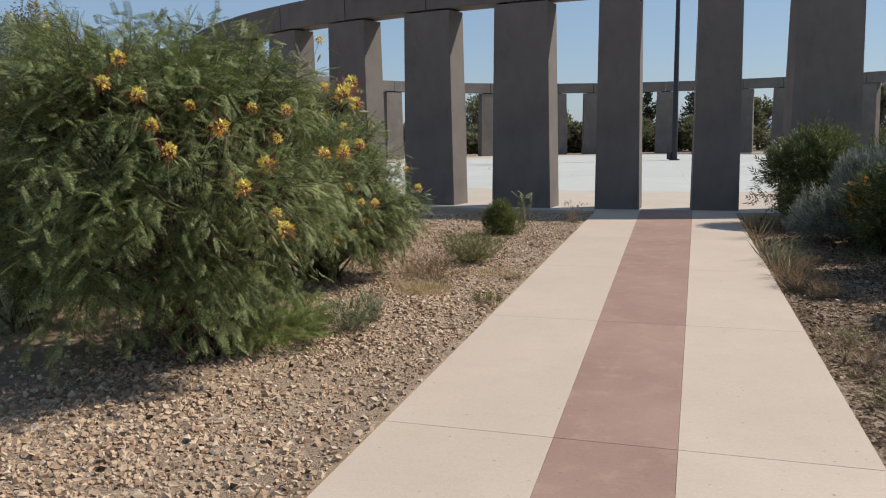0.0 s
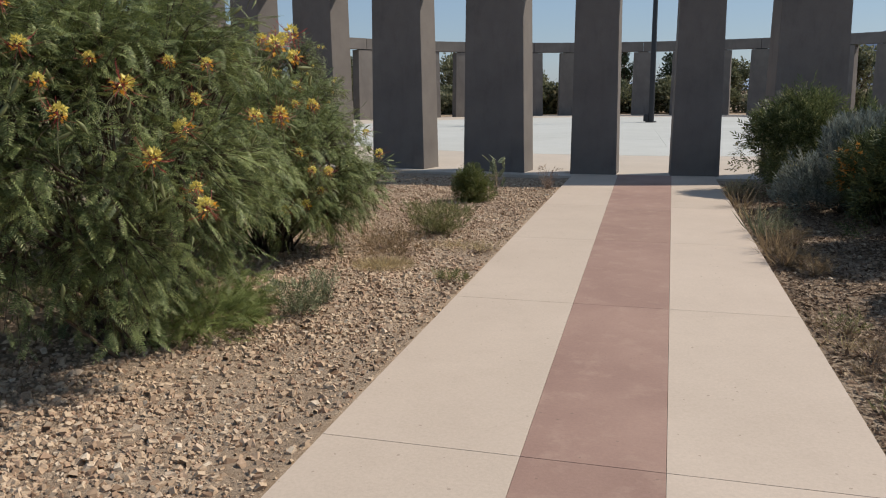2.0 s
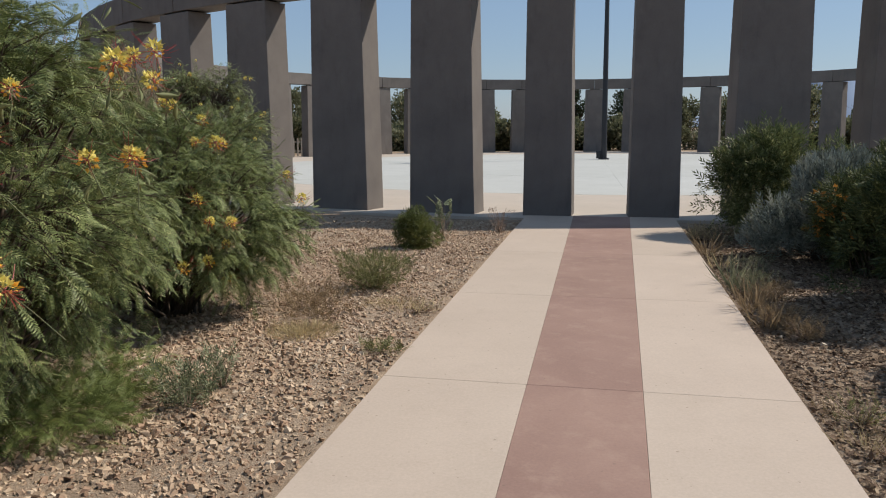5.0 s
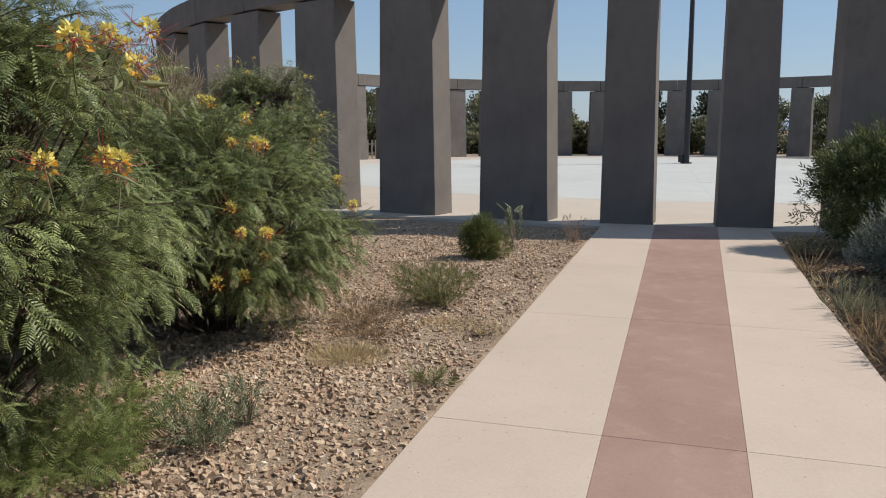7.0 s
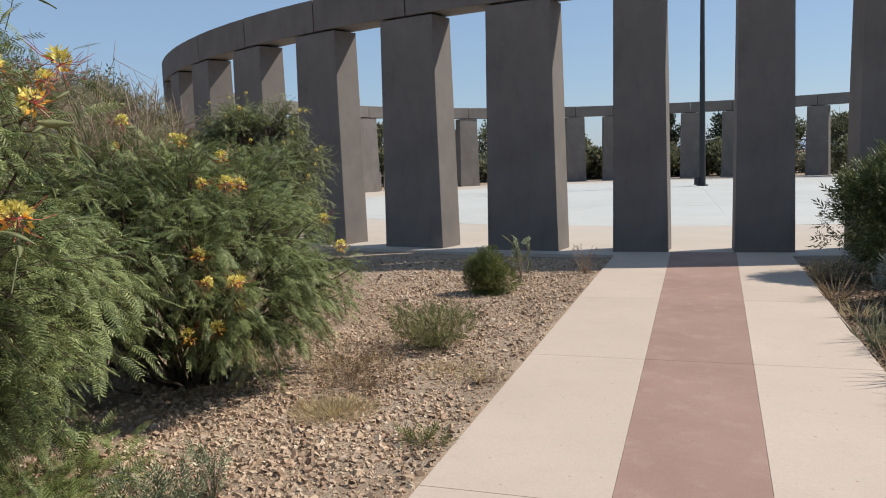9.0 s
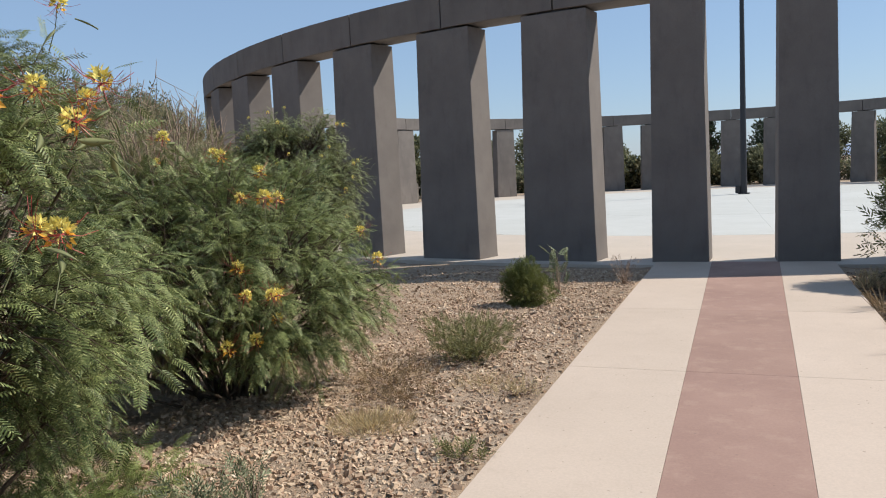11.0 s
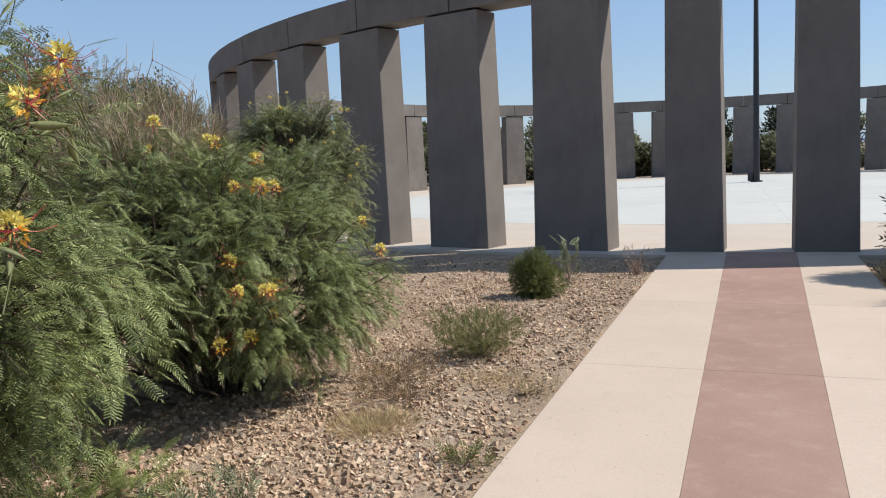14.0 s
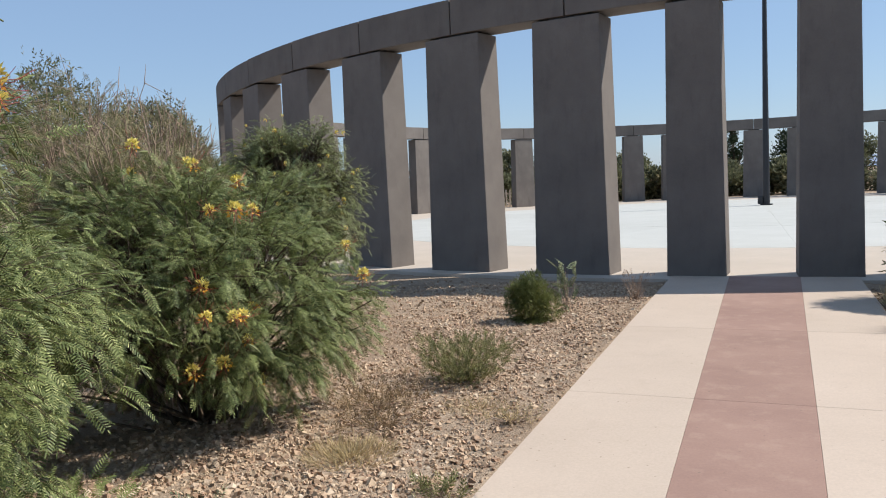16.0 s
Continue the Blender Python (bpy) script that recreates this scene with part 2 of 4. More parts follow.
def feather_leaf(pairs=11, half=0.19, width=0.032):
    """A divided leaf of unit length: pairs of narrow folded side leaves along a stalk that droops at the tip."""
    V, F = [], []

    def tri(*abc):
        k = len(V)
        V.extend(abc)
        F.append((k, k + 1, k + 2))

    for i in range(pairs + 1):
        s = 0.12 + 0.88 * i / pairs
        here = np.array((0, s, -0.14 * s * s))
        for side in (-1, 1) if i < pairs else (0,):
            reach = half * (1.05 - 0.75 * abs(s - 0.42))
            way = np.array((side * 0.78, 0.62, -0.16)) if side else np.array((0, 1.0, -0.3))
            across = np.array((-way[1], way[0], 0.0)) * width
            end, belly = here + way * reach, here + way * reach * 0.5 + np.array((0, 0, 0.02))
            tri(here, belly - across, end)
            tri(here, end, belly + across + np.array((0, 0, 0.012)))
    for i in range(3):
        s0, s1 = i / 3, (i + 1) / 3
        w = np.array((0.011, 0, 0))
        p0 = np.array((0, s0, -0.14 * s0 * s0))
        tri(p0 - w, p0 + w, np.array((0, s1, -0.14 * s1 * s1)))
    return np.array(V), np.array(F)


def blade_leaf(width=0.16, fold=0.03, droop=0.15):
    """One pointed leaf, unit length, folded along its rib."""
    V = np.array([(0, 0, 0), (-width, 0.4, fold - droop * 0.16), (0, 0.42, -droop * 0.18), (width, 0.4, fold - droop * 0.16), (0, 1, -droop)])
    F = np.array([(0, 2, 1), (0, 3, 2), (1, 2, 4), (2, 3, 4)])
    return V, F


def spray_leaf(count=7, width=0.12):
    """A twig tip with several small leaves along it."""
    V, F = [], []
    bv, bf = blade_leaf(width)
    for i in range(count):
        s = i / (count - 1)
        a = (i % 2 * 2 - 1) * (1.0 - 0.7 * s)
        c, d = math.cos(a), math.sin(a)
        k = len(V)
        for x, y, z in bv * 0.42:
            V.append((c * x + d * y, -d * x + c * y + 0.7 * s, z + 0.1 * math.sin(3 * i)))
        F.extend(tuple(f + k) for f in bf)
    return np.array(V), np.array(F)




def oblong_leaf(pairs=10, half=0.2, width=0.019):
    """A divided leaf of unit length whose side leaves are oblong, blunt and set nearly square to the stalk."""
    V, F = [], []

    def tri(*abc):
        k = len(V)
        V.extend(abc)
        F.append((k, k + 1, k + 2))

    def stalk_at(s):
        return np.array((0, s, -0.18 * s * s))

    for i in range(pairs + 1):
        s = 0.16 + 0.84 * i / pairs
        here = stalk_at(s)
        for side in (-1, 1) if i < pairs else (0,):
            reach = half * (1.08 - 1.1 * (s - 0.5) ** 2)
            way = unit(np.array((side * 0.9, 0.42, -0.2 + 0.1 * math.sin(7 * i + side)))) if side else np.array((0, 0.95, -0.3))
            across = np.array((-way[1], way[0], 0.15)) * width
            a, b, tip = here + way * reach * 0.25, here + way * reach * 0.85 - np.array((0, 0, 0.012)), here + way * reach - np.array((0, 0, 0.02))
            tri(here, a - across, a + across)
            tri(a - across, b - across * 0.85, a + across)
            tri(a + across, b - across * 0.85, b + across * 0.85)
            tri(b - across * 0.85, tip, b + across * 0.85)
    for i in range(3):
        w = np.array((0.009, 0, 0))
        tri(stalk_at(i / 3) - w, stalk_at(i / 3) + w, stalk_at((i + 1) / 3))
    return np.array(V), np.array(F)


FERN_LEAF = oblong_leaf()
FROND, FROND_LIGHT, SPRAY, CLUMP = feather_leaf(), feather_leaf(7, 0.3, 0.034), spray_leaf(), spray_leaf(4, 0.2)


WIDE_BLADE = blade_leaf(0.34, 0.05, 0.1)


def crown_points(rng, n, h, r, low, blobs=9, shell=0.55, squash=1.0):
    """Places in the outer shell of a crown that is a heap of lumps, with the way out of it."""
    ang = rng.uniform(0, 2 * math.pi, blobs)
    rad = r * np.sqrt(rng.uniform(0.02, 0.62, blobs))
    cz = low + (h - low) * rng.uniform(0.12, 0.9, blobs)
    size = r * rng.uniform(0.24, 0.5, blobs) * (1.0 if blobs > 12 else 1.25)
    cz = np.minimum(cz, h - size * 0.85)
    centre = np.stack([np.cos(ang) * rad, np.sin(ang) * rad * squash, cz], -1)
    pick = rng.integers(0, blobs, n)
    d = unit(rng.normal(0, 1, (n, 3)))
    p = centre[pick] + d * (size[pick] * rng.uniform(shell, 1.05, n))[:, None]
    lid = np.sqrt(np.clip(1.02 - (np.hypot(p[:, 0], p[:, 1]) / (1.12 * r)) ** 2, 0.02, 1))
    p[:, 2] = np.minimum(p[:, 2], low + (h - low) * lid * rng.uniform(0.82, 1.04, n))
    p[:, 2] = np.maximum(p[:, 2], low + rng.uniform(0, 0.25, n) * (h - low) * 0.5)
    out = unit(p - np.array((0, 0, low + 0.3 * (h - low)))) + 0.5 * d
    return p, out, centre


def stems_of(rng, centres, h, thick, per=3, foot=0.15):
    paths = []
    for c in centres:
        for _ in range(per):
            a, b = rng.normal(0, foot, 2), rng.normal(0, 0.05 * h, 3)
            end = c + b
            mid = np.array((a[0] + 0.35 * end[0], a[1] + 0.35 * end[1], end[2] * 0.5)) + rng.normal(0, 0.03, 3)
            paths.append([((a[0], a[1], -0.05), thick), (tuple(mid), thick * 0.7), (tuple(end), thick * 0.3)])
            for _ in range(3):
                tip = end + unit(rng.normal(0, 1, 3) + np.array((0, 0, 0.2))) * 0.09 * h
                paths.append([(tuple(mid * 0.3 + end * 0.7), thick * 0.4), (tuple(tip), thick * 0.12)])
    return paths


def flower_meshes():
    rng = np.random.default_rng(5)
    n = 54
    bv, bf = blade_leaf(0.36, 0.12, 0.2)
    dome = unit(rng.normal(0, 1, (n, 3)) + np.array((0, 0, 0.9)))
    pos = dome * np.array((0.026, 0.026, 0.022)) * rng.uniform(0.5, 1.0, (n, 1))
    ahead = dome + np.array((0, 0, 0.5)) + rng.normal(0, 0.35, (n, 3))
    V, F = spread(bv, bf, pos, ahead, rng.uniform(0.014, 0.024, n), rng)
    petals = mesh_np("flower", V, F, PETAL)
    n = 12
    a = rng.uniform(0, 2 * math.pi, n)
    way = np.stack([np.cos(a), np.sin(a), rng.uniform(-0.5, 0.25, n)], -1)
    V, F = spread(bv, bf, way * 0.022 - np.array((0, 0, 0.016)), way, rng.uniform(0.014, 0.024, n), rng)
    buds = mesh_np("bud_ring", V, F, BUD)
    paths = []
    for _ in range(14):
        d = unit(rng.normal(0, 1, 3) + np.array((0.5, 0, 0.1)))
        paths.append([((0, 0, -0.01), 0.0011), (tuple(d * 0.05 + np.array((0, 0, -0.006))), 0.0008), (tuple(d * 0.088 + np.array((0, 0, 0.014))), 0.0007)])
    V, F = tubes(paths, 3)
    return petals, buds, mesh_np("stamen_tuft", V, F, STAMEN)


def pod_mesh():
    V, F = [], []
    k = 6
    for i in range(k + 1):
        s = i / k
        w = 0.011 * math.sin(math.pi * min(0.97, s + 0.03)) + 0.001
        x = 0.02 * s * s
        for dx, dz in ((-w, 0), (0, 0.003), (w, 0), (0, -0.003)):
            V.append((x + dx, s * 0.085, dz - 0.02 * s * s))
    for i in range(k):
        for j in range(4):
            a, b = i * 4 + j, i * 4 + (j + 1) % 4
            F.append((a, b, b + 4, a + 4))
    return mesh_of("seed_pod", V, F, POD, True)


def stalk_mesh():
    V, F = tubes([[((-0.03, 0.04, -0.2), 0.0022), ((-0.015, 0.01, -0.1), 0.0018), ((0, 0, 0.0), 0.0014)]] + [[((-0.012, 0, -0.10 + 0.02 * i), 0.001), ((0.03 * (-1) ** i, 0.02, -0.085 + 0.02 * i), 0.0006)] for i in range(4)], 4)
    return mesh_np("stalk", V, F, STEM, True)


FLOWER, BUDS, STAMENS = flower_meshes()
SEED_POD = pod_mesh()
STALK = stalk_mesh()


# ---- the ground: one sheet to the horizon ----
CX, CY, RING = -0.4, 28.95, 19.5
TILT = 0.68


def edge_left(y):
    return -1.245 - 0.0215 * y


def edge_right(y):
    return 1.22 - 0.0133 * y


def band_left(y):
    return -0.341 - 0.0295 * y


def ground_height(x, y):
    far = math.hypot(x - CX, y - CY)
    if far < 19.7 or (edge_left(y) + 0.02 < x < edge_right(y) - 0.02 and y < 12):
        return -0.30
    z = -0.035 + 0.030 * noise.noise((x * 0.9, y * 0.9, 0)) + 0.012 * noise.noise((x * 4, y * 4, 3))
    near_ring = max(0.0, 1 - abs(far - 20.0) / 3.0)
    side = min(abs(x - edge_left(y)), abs(x - edge_right(y)))
    z -= 0.02 * near_ring * min(1.0, side / 0.5)
    if side < 0.3:
        z = z * (0.4 + 2.0 * side) - 0.012
    return z


def ground_sheet():
    xs = np.concatenate([[-3000, -900, -300, -120, -60, -35, -22, -15, -11], np.arange(-9, -1.7, 0.25), np.arange(-1.7, 1.75, 0.07), np.arange(1.8, 8, 0.3), [9, 12, 17, 25, 40, 70, 150, 400, 1000, 3000]])
    ys = np.concatenate([[-3000, -600, -150, -40, -18, -11], np.arange(-8, 10.2, 0.25), np.arange(11, 52, 1.5), [55, 60, 70, 90, 130, 250, 600, 1400, 3000]])
    V = [(x, y, ground_height(x, y)) for y in ys for x in xs]
    w = len(xs)
    F = [(j * w + i, j * w + i + 1, (j + 1) * w + i + 1, (j + 1) * w + i) for j in range(len(ys) - 1) for i in range(w - 1)]
    tagged(new("ground", mesh_of("ground", V, F, DIRT, True)), "dry tan desert dirt and gravel reaching the horizon", "ground", kind="structure")


ground_sheet()


# ---- far mountains ----
def mountains():
    V, F = [], []
    k = 0
    for i in range(241):
        a = radians(-75 + 150 * i / 240)
        deg = math.degrees(a)
        h = 12 + 26 * (0.5 + 0.5 * noise.noise((deg * 0.09, 1.3, 0))) + 12 * noise.noise((deg * 0.5, 4, 0))
        h += 150 * math.exp(-((deg - 12.8) / 2.7) ** 2) * (1 + 0.25 * noise.noise((deg * 0.8, 9, 2)))
        for far, s in ((2500, 0.0), (2600, 0.55 + 0.2 * noise.noise((deg * 1.1, 7, 1))), (2700, 1.0)):
            V.append((far * math.sin(a), far * math.cos(a), max(h * s, 0) - 1))
        if i:
            for j in range(2):
                F.append((k - 3 + j, k + j, k + j + 1, k - 2 + j))
        k += 3
    tagged(new("backdrop", mesh_of("backdrop", V, F, HAZE, True)), "hazy blue desert mountains on the horizon", "mountains", kind="structure")


mountains()


# ---- ring of columns with lintels ----
def column_mesh(width, name):
    a, b, d0, d1, h = width / 2, width * 0.445, 0.60, 0.58, 4.08
    rings = [[(-a, 0, -0.2), (a, 0, -0.2), (a, d0, -0.2), (-a, d0, -0.2)],
             [(-b, 0.01, h), (b, 0.01, h), (b, d1, h), (-b, d1, h)]]
    return bm_mesh(name, prism(rings, 0.012), STUCCO)


WIDE, NARROW = column_mesh(1.27, "column"), column_mesh(0.86, "column_narrow")
STEP = (180 - 3.6 - 43.0) / 19
near_side = [2.70, 8.25, 14.8, 21.5, 28.55, 35.85, 43.0]
half_ring = near_side + [43.0 + STEP * (i + 1) for i in range(19)]


FALL = 0.15  # the ring sinks a little towards its far side


def on_ring(angle, radius, z=0.0):
    q = radians(angle)
    return pose(CX + radius * math.sin(q), CY - radius * math.cos(q), z - FALL * (1 - math.cos(q)) / 2, 0, 0, angle)


angles = sorted([TILT - a - (0.2 if a == 8.25 else 0) for a in half_ring] + [TILT + a for a in half_ring])
angles = [a - 0.6 if abs(a - TILT) > 100 else a for a in angles]
for a in angles:
    slim = abs(a - TILT) < 4
    ob = new("column", NARROW if slim else WIDE)
    ob.matrix_basis = on_ring(a, RING)
    tagged(ob, "narrow taupe stucco column flanking the path" if slim else "broad taupe stucco column of the open ring", "column", "columns of the ring")


def lintel_mesh(sweep):
    """A curved beam over sweep degrees, seen from its middle, its outer face at the column's face."""
    rings = []
    k = 4
    gap = 0.012
    for i in range(k + 1):
        q = radians(-sweep / 2 + sweep * i / k)
        s = -gap if i == k else gap if i == 0 else 0
        ring = []
        for rad, z in ((RING, 4.115), (RING, 4.72), (RING - 0.62, 4.72), (RING - 0.62, 4.115)):
            ring.append((rad * math.sin(q) + s, RING - rad * math.cos(q), z))
        rings.append(ring)
    return bm_mesh("lintel", prism(rings, 0.01), STUCCO)


beams = {}
for a, b in zip(angles, angles[1:] + [angles[0] + 360]):
    key = round(b - a, 2)
    if key not in beams:
        beams[key] = lintel_mesh(key)
    ob = new("lintel", beams[key])
    ob.matrix_basis = on_ring((a + b) / 2, RING)
    tagged(ob, "curved taupe stucco lintel resting across two columns", "lintel", "lintels of the ring")
# near-black block added in the shadow gap between column and lintel, deepening its shade
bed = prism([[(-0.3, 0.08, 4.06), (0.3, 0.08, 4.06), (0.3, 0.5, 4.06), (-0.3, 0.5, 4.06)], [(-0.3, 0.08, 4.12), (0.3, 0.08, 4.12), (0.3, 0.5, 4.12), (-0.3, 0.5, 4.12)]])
GAP_BLOCK = bm_mesh("bearing_pad", bed, POLE_PAINT)
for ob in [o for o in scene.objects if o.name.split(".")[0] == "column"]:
    part("bearing_pad", GAP_BLOCK, ob, "dark recessed block added in the shadow gap")

# ---- light pole in the plaza ----
pole = thing("light_pole", "tall dark bronze steel light pole on the plaza", "light pole", -0.68, 35.2, 0)
V, F = tubes([[((0, 0, 0), 0.15), ((0, 0, 4), 0.125), ((0, 0, 11), 0.08)]], 14)
part("shaft", mesh_np("shaft", V, F, POLE_PAINT, True), pole)
part("base_plate", bm_mesh("base_plate", prism([[(math.cos(q) * 0.26, math.sin(q) * 0.26, z) for q in [2 * math.pi * i / 12 for i in range(12)]] for z in (0, 0.05, 0.06)]), POLE_PAINT), pole)
part("junction_box", bm_mesh("junction_box", prism([[(-0.36, -0.1, z), (-0.14, -0.1, z), (-0.14, 0.1, z), (-0.36, 0.1, z)] for z in (0.05, 0.4)], 0.02), POLE_PAINT), pole, "small dark box beside the shaft")
part("lamp_arm", mesh_np("lamp_arm", *tubes([[((0, 0, 10.9), 0.05), ((0.9, 0, 11.1), 0.04)]], 8), POLE_PAINT, True), pole)
part("lamp_head", bm_mesh("lamp_head", prism([[(0.8, -0.18, z), (1.5, -0.18, z), (1.5, 0.18, z), (0.8, 0.18, z)] for z in (11.03, 11.2)], 0.03), POLE_PAINT), pole)


# ---- plants ----
def flowers_on(shrub, rng, places, size, stems=True):
    for p in places:
        s = size * rng.uniform(0.75, 1.2)
        m = Matrix.Translation(p) @ Euler((rng.normal(0, 0.4), rng.normal(0, 0.4), rng.uniform(0, 6.28))).to_matrix().to_4x4() @ Matrix.Scale(s, 4)
        f = part("flower", FLOWER, shrub, "yellow blossom cluster", m=m)
        part("stalk", STALK, f)
        part("bud_ring", BUDS, f, "orange unopened buds", kind="stuff")
        if stems:
            part("stamen_tuft", STAMENS, f, "long red stamens")


def feathery_shrub(label, x, y, h, r, n, seed, leaf=FROND, mat=FEATHER, size=(0.15, 0.26), droop=0.35, low=0.05, flowers=0, flower_size=1.0, pods=0, toward=(0.6, -1.0), blobs=10, squash=1.0, long_red=True, thick=0.014):
    rng = np.random.default_rng(seed)
    ob = thing("flowering_shrub" if flowers else "shrub", label, "shrub", x, y, -0.04)
    p, out, centres = crown_points(rng, n, h, r, low, blobs, squash=squash)
    ahead = unit(out) + rng.normal(0, 0.7, p.shape) + np.array((0, 0, 0.12 - 0.6 * droop))
    V, F = spread(leaf[0], leaf[1], p, ahead, rng.uniform(*size, n), rng, 1.6)
    part("foliage", mesh_np("foliage", V, F, mat), ob, kind="stuff")
    paths = stems_of(rng, centres, h, thick)
    V, F = tubes(paths, 4)
    part("branchwork", mesh_np("branchwork", V, F, BARK, True), ob, "thin branching brown stems", kind="stuff")
    if flowers:
        score = unit(out) @ unit(np.array((*toward, 0.55)))
        dist = np.linalg.norm((p - np.array((0, 0, h * 0.45))) / np.array((r, r, h * 0.5)), axis=1)
        good = np.where((score > 0.3) & (dist > 0.85) & (p[:, 2] > 0.25 * h))[0]
        pick = rng.choice(good, min(flowers, len(good)), replace=False)
        flowers_on(ob, rng, p[pick] + unit(out[pick]) * 0.12 + np.array((0, 0, 0.06)), flower_size, long_red)
        for k in rng.choice(good, min(pods, len(good)), replace=False):
            tip = p[k] + unit(out[k]) * 0.10
            m = Matrix.Translation(tip) @ Euler((rng.normal(-0.4, 0.6), rng.normal(0, 0.6), rng.uniform(0, 6.28))).to_matrix().to_4x4() @ Matrix.Scale(rng.uniform(0.8, 1.2), 4)
            part("seed_pod", SEED_POD, ob, "flat curved green seed pod", m=m)
    return ob


def arching_shrub(label, x, y, lumps, branches, seed, leaf=FERN_LEAF, mat=FEATHER, size=(0.08, 0.16), per=12, droop=0.1, blossoms=(), flowers=0, flower_size=1.0, pods=0, long_red=True, thick=0.014, toward=(0.8, -0.9, 0.4)):
    """A shrub of arching branches with leaves in two rows along each; lumps are (x, y, z, radius) of its crown."""
    rng = np.random.default_rng(seed)
    ob = thing("flowering_shrub", label, "shrub", x, y, -0.04)
    foot = np.array((x, y, -0.04))
    L = np.array(lumps)
    centre, radius = L[:, :3] - foot, L[:, 3]
    heart = centre.mean(0) * np.array((1, 1, 0.75))
    pick = rng.choice(len(L), branches, p=radius ** 2 / (radius ** 2).sum())
    paths, P, A = [], [], []
    tips, outs = [], []
    for k in pick:
        c, r = centre[k], radius[k]
        away = unit(c - heart)
        d = unit(rng.normal(0, 1, 3))
        if d @ away < -0.2:
            d = d - 2 * (d @ away) * away
        tip = c + d * r * rng.uniform(0.65, 1.08)
        tip[2] = max(tip[2], 0.08)
        root = c * 0.75 + heart * 0.25 + rng.normal(0, 0.12 * r, 3)
        bend = 0.45 * root + 0.55 * tip + np.array((0, 0, 0.3 * r))
        tip = tip - np.array((0, 0, 0.12 * r))
        t = np.linspace(0, 1, 5)[:, None]
        curve = (1 - t) ** 2 * root + 2 * t * (1 - t) * bend + t * t * tip
        paths.append([(tuple(q), thick * 0.32 * (1.1 - 0.9 * i / 4)) for i, q in enumerate(curve)])
        u = np.linspace(0.3, 1.0, per)[:, None] + rng.uniform(-0.04, 0.04, (per, 1))
        q = (1 - u) ** 2 * root + 2 * u * (1 - u) * bend + u * u * tip
        along = unit(2 * (1 - u) * (bend - root) + 2 * u * (tip - bend))
        side = unit(np.cross(along, np.array((0, 0, 1.0))))
        swap = np.where(np.arange(per) % 2, 1.0, -1.0)[:, None]
        swap[-1] = 0.15
        P.append(q)
        A.append(along * 0.75 + side * swap * 0.8 + np.array((0, 0, -droop)) + rng.normal(0, 0.48, (per, 3)))
        tips.append(tip)
        outs.append(d)
    P, A = np.concatenate(P), np.concatenate(A)
    P[:, 2] = np.maximum(P[:, 2], 0.06)
    V, F = spread(leaf[0], leaf[1], P, A, rng.uniform(*size, len(P)), rng, 2.2)
    part("foliage", mesh_np("foliage", V, F, mat), ob, kind="stuff")
    for c in centre:
        for _ in range(3):
            a, end = rng.normal(0, 0.1, 2), c + rng.normal(0, 0.1, 3)
            mid = np.array((a[0] + 0.4 * end[0], a[1] + 0.4 * end[1], end[2] * 0.5)) + rng.normal(0, 0.05, 3)
            paths.append([((a[0], a[1], -0.05), thick), (tuple(mid), thick * 0.75), (tuple(end), thick * 0.35)])
    V, F = tubes(paths, 4)
    part("branchwork", mesh_np("branchwork", V, F, BARK, True), ob, "thin branching brown stems", kind="stuff")
    tips, outs = np.array(tips), np.array(outs)
    flowers_on(ob, rng, np.array(blossoms).reshape(-1, 3) - foot if len(blossoms) else [], flower_size, long_red)
    for at in blossoms:
        for _ in range(2):
            m = Matrix.Translation(Vector(at) - Vector(foot) - Vector((rng.normal(0, 0.03), rng.normal(0, 0.03), rng.uniform(0.05, 0.16)))) @ Euler((rng.normal(-0.6, 0.4), rng.normal(0, 0.5), rng.uniform(0, 6.28))).to_matrix().to_4x4() @ Matrix.Scale(rng.uniform(0.75, 1.1), 4)
            part("seed_pod", SEED_POD, ob, "flat curved green seed pod", m=m)
    good = np.where(outs @ unit(np.array(toward)) > 0.35)[0]
    near = rng.choice(good, min(flowers, len(good)), replace=False)
    flowers_on(ob, rng, tips[near] + np.array((0, 0, 0.13)), flower_size, long_red)
    for k in rng.choice(good, min(pods, len(good)), replace=False):
        m = Matrix.Translation(tips[k] + np.array((0, 0, 0.06))) @ Euler((rng.normal(-0.5, 0.6), rng.normal(0, 0.6), rng.uniform(0, 6.28))).to_matrix().to_4x4() @ Matrix.Scale(rng.uniform(0.75, 1.1), 4)
        part("seed_pod", SEED_POD, ob, "flat curved green seed pod", m=m)
    return ob


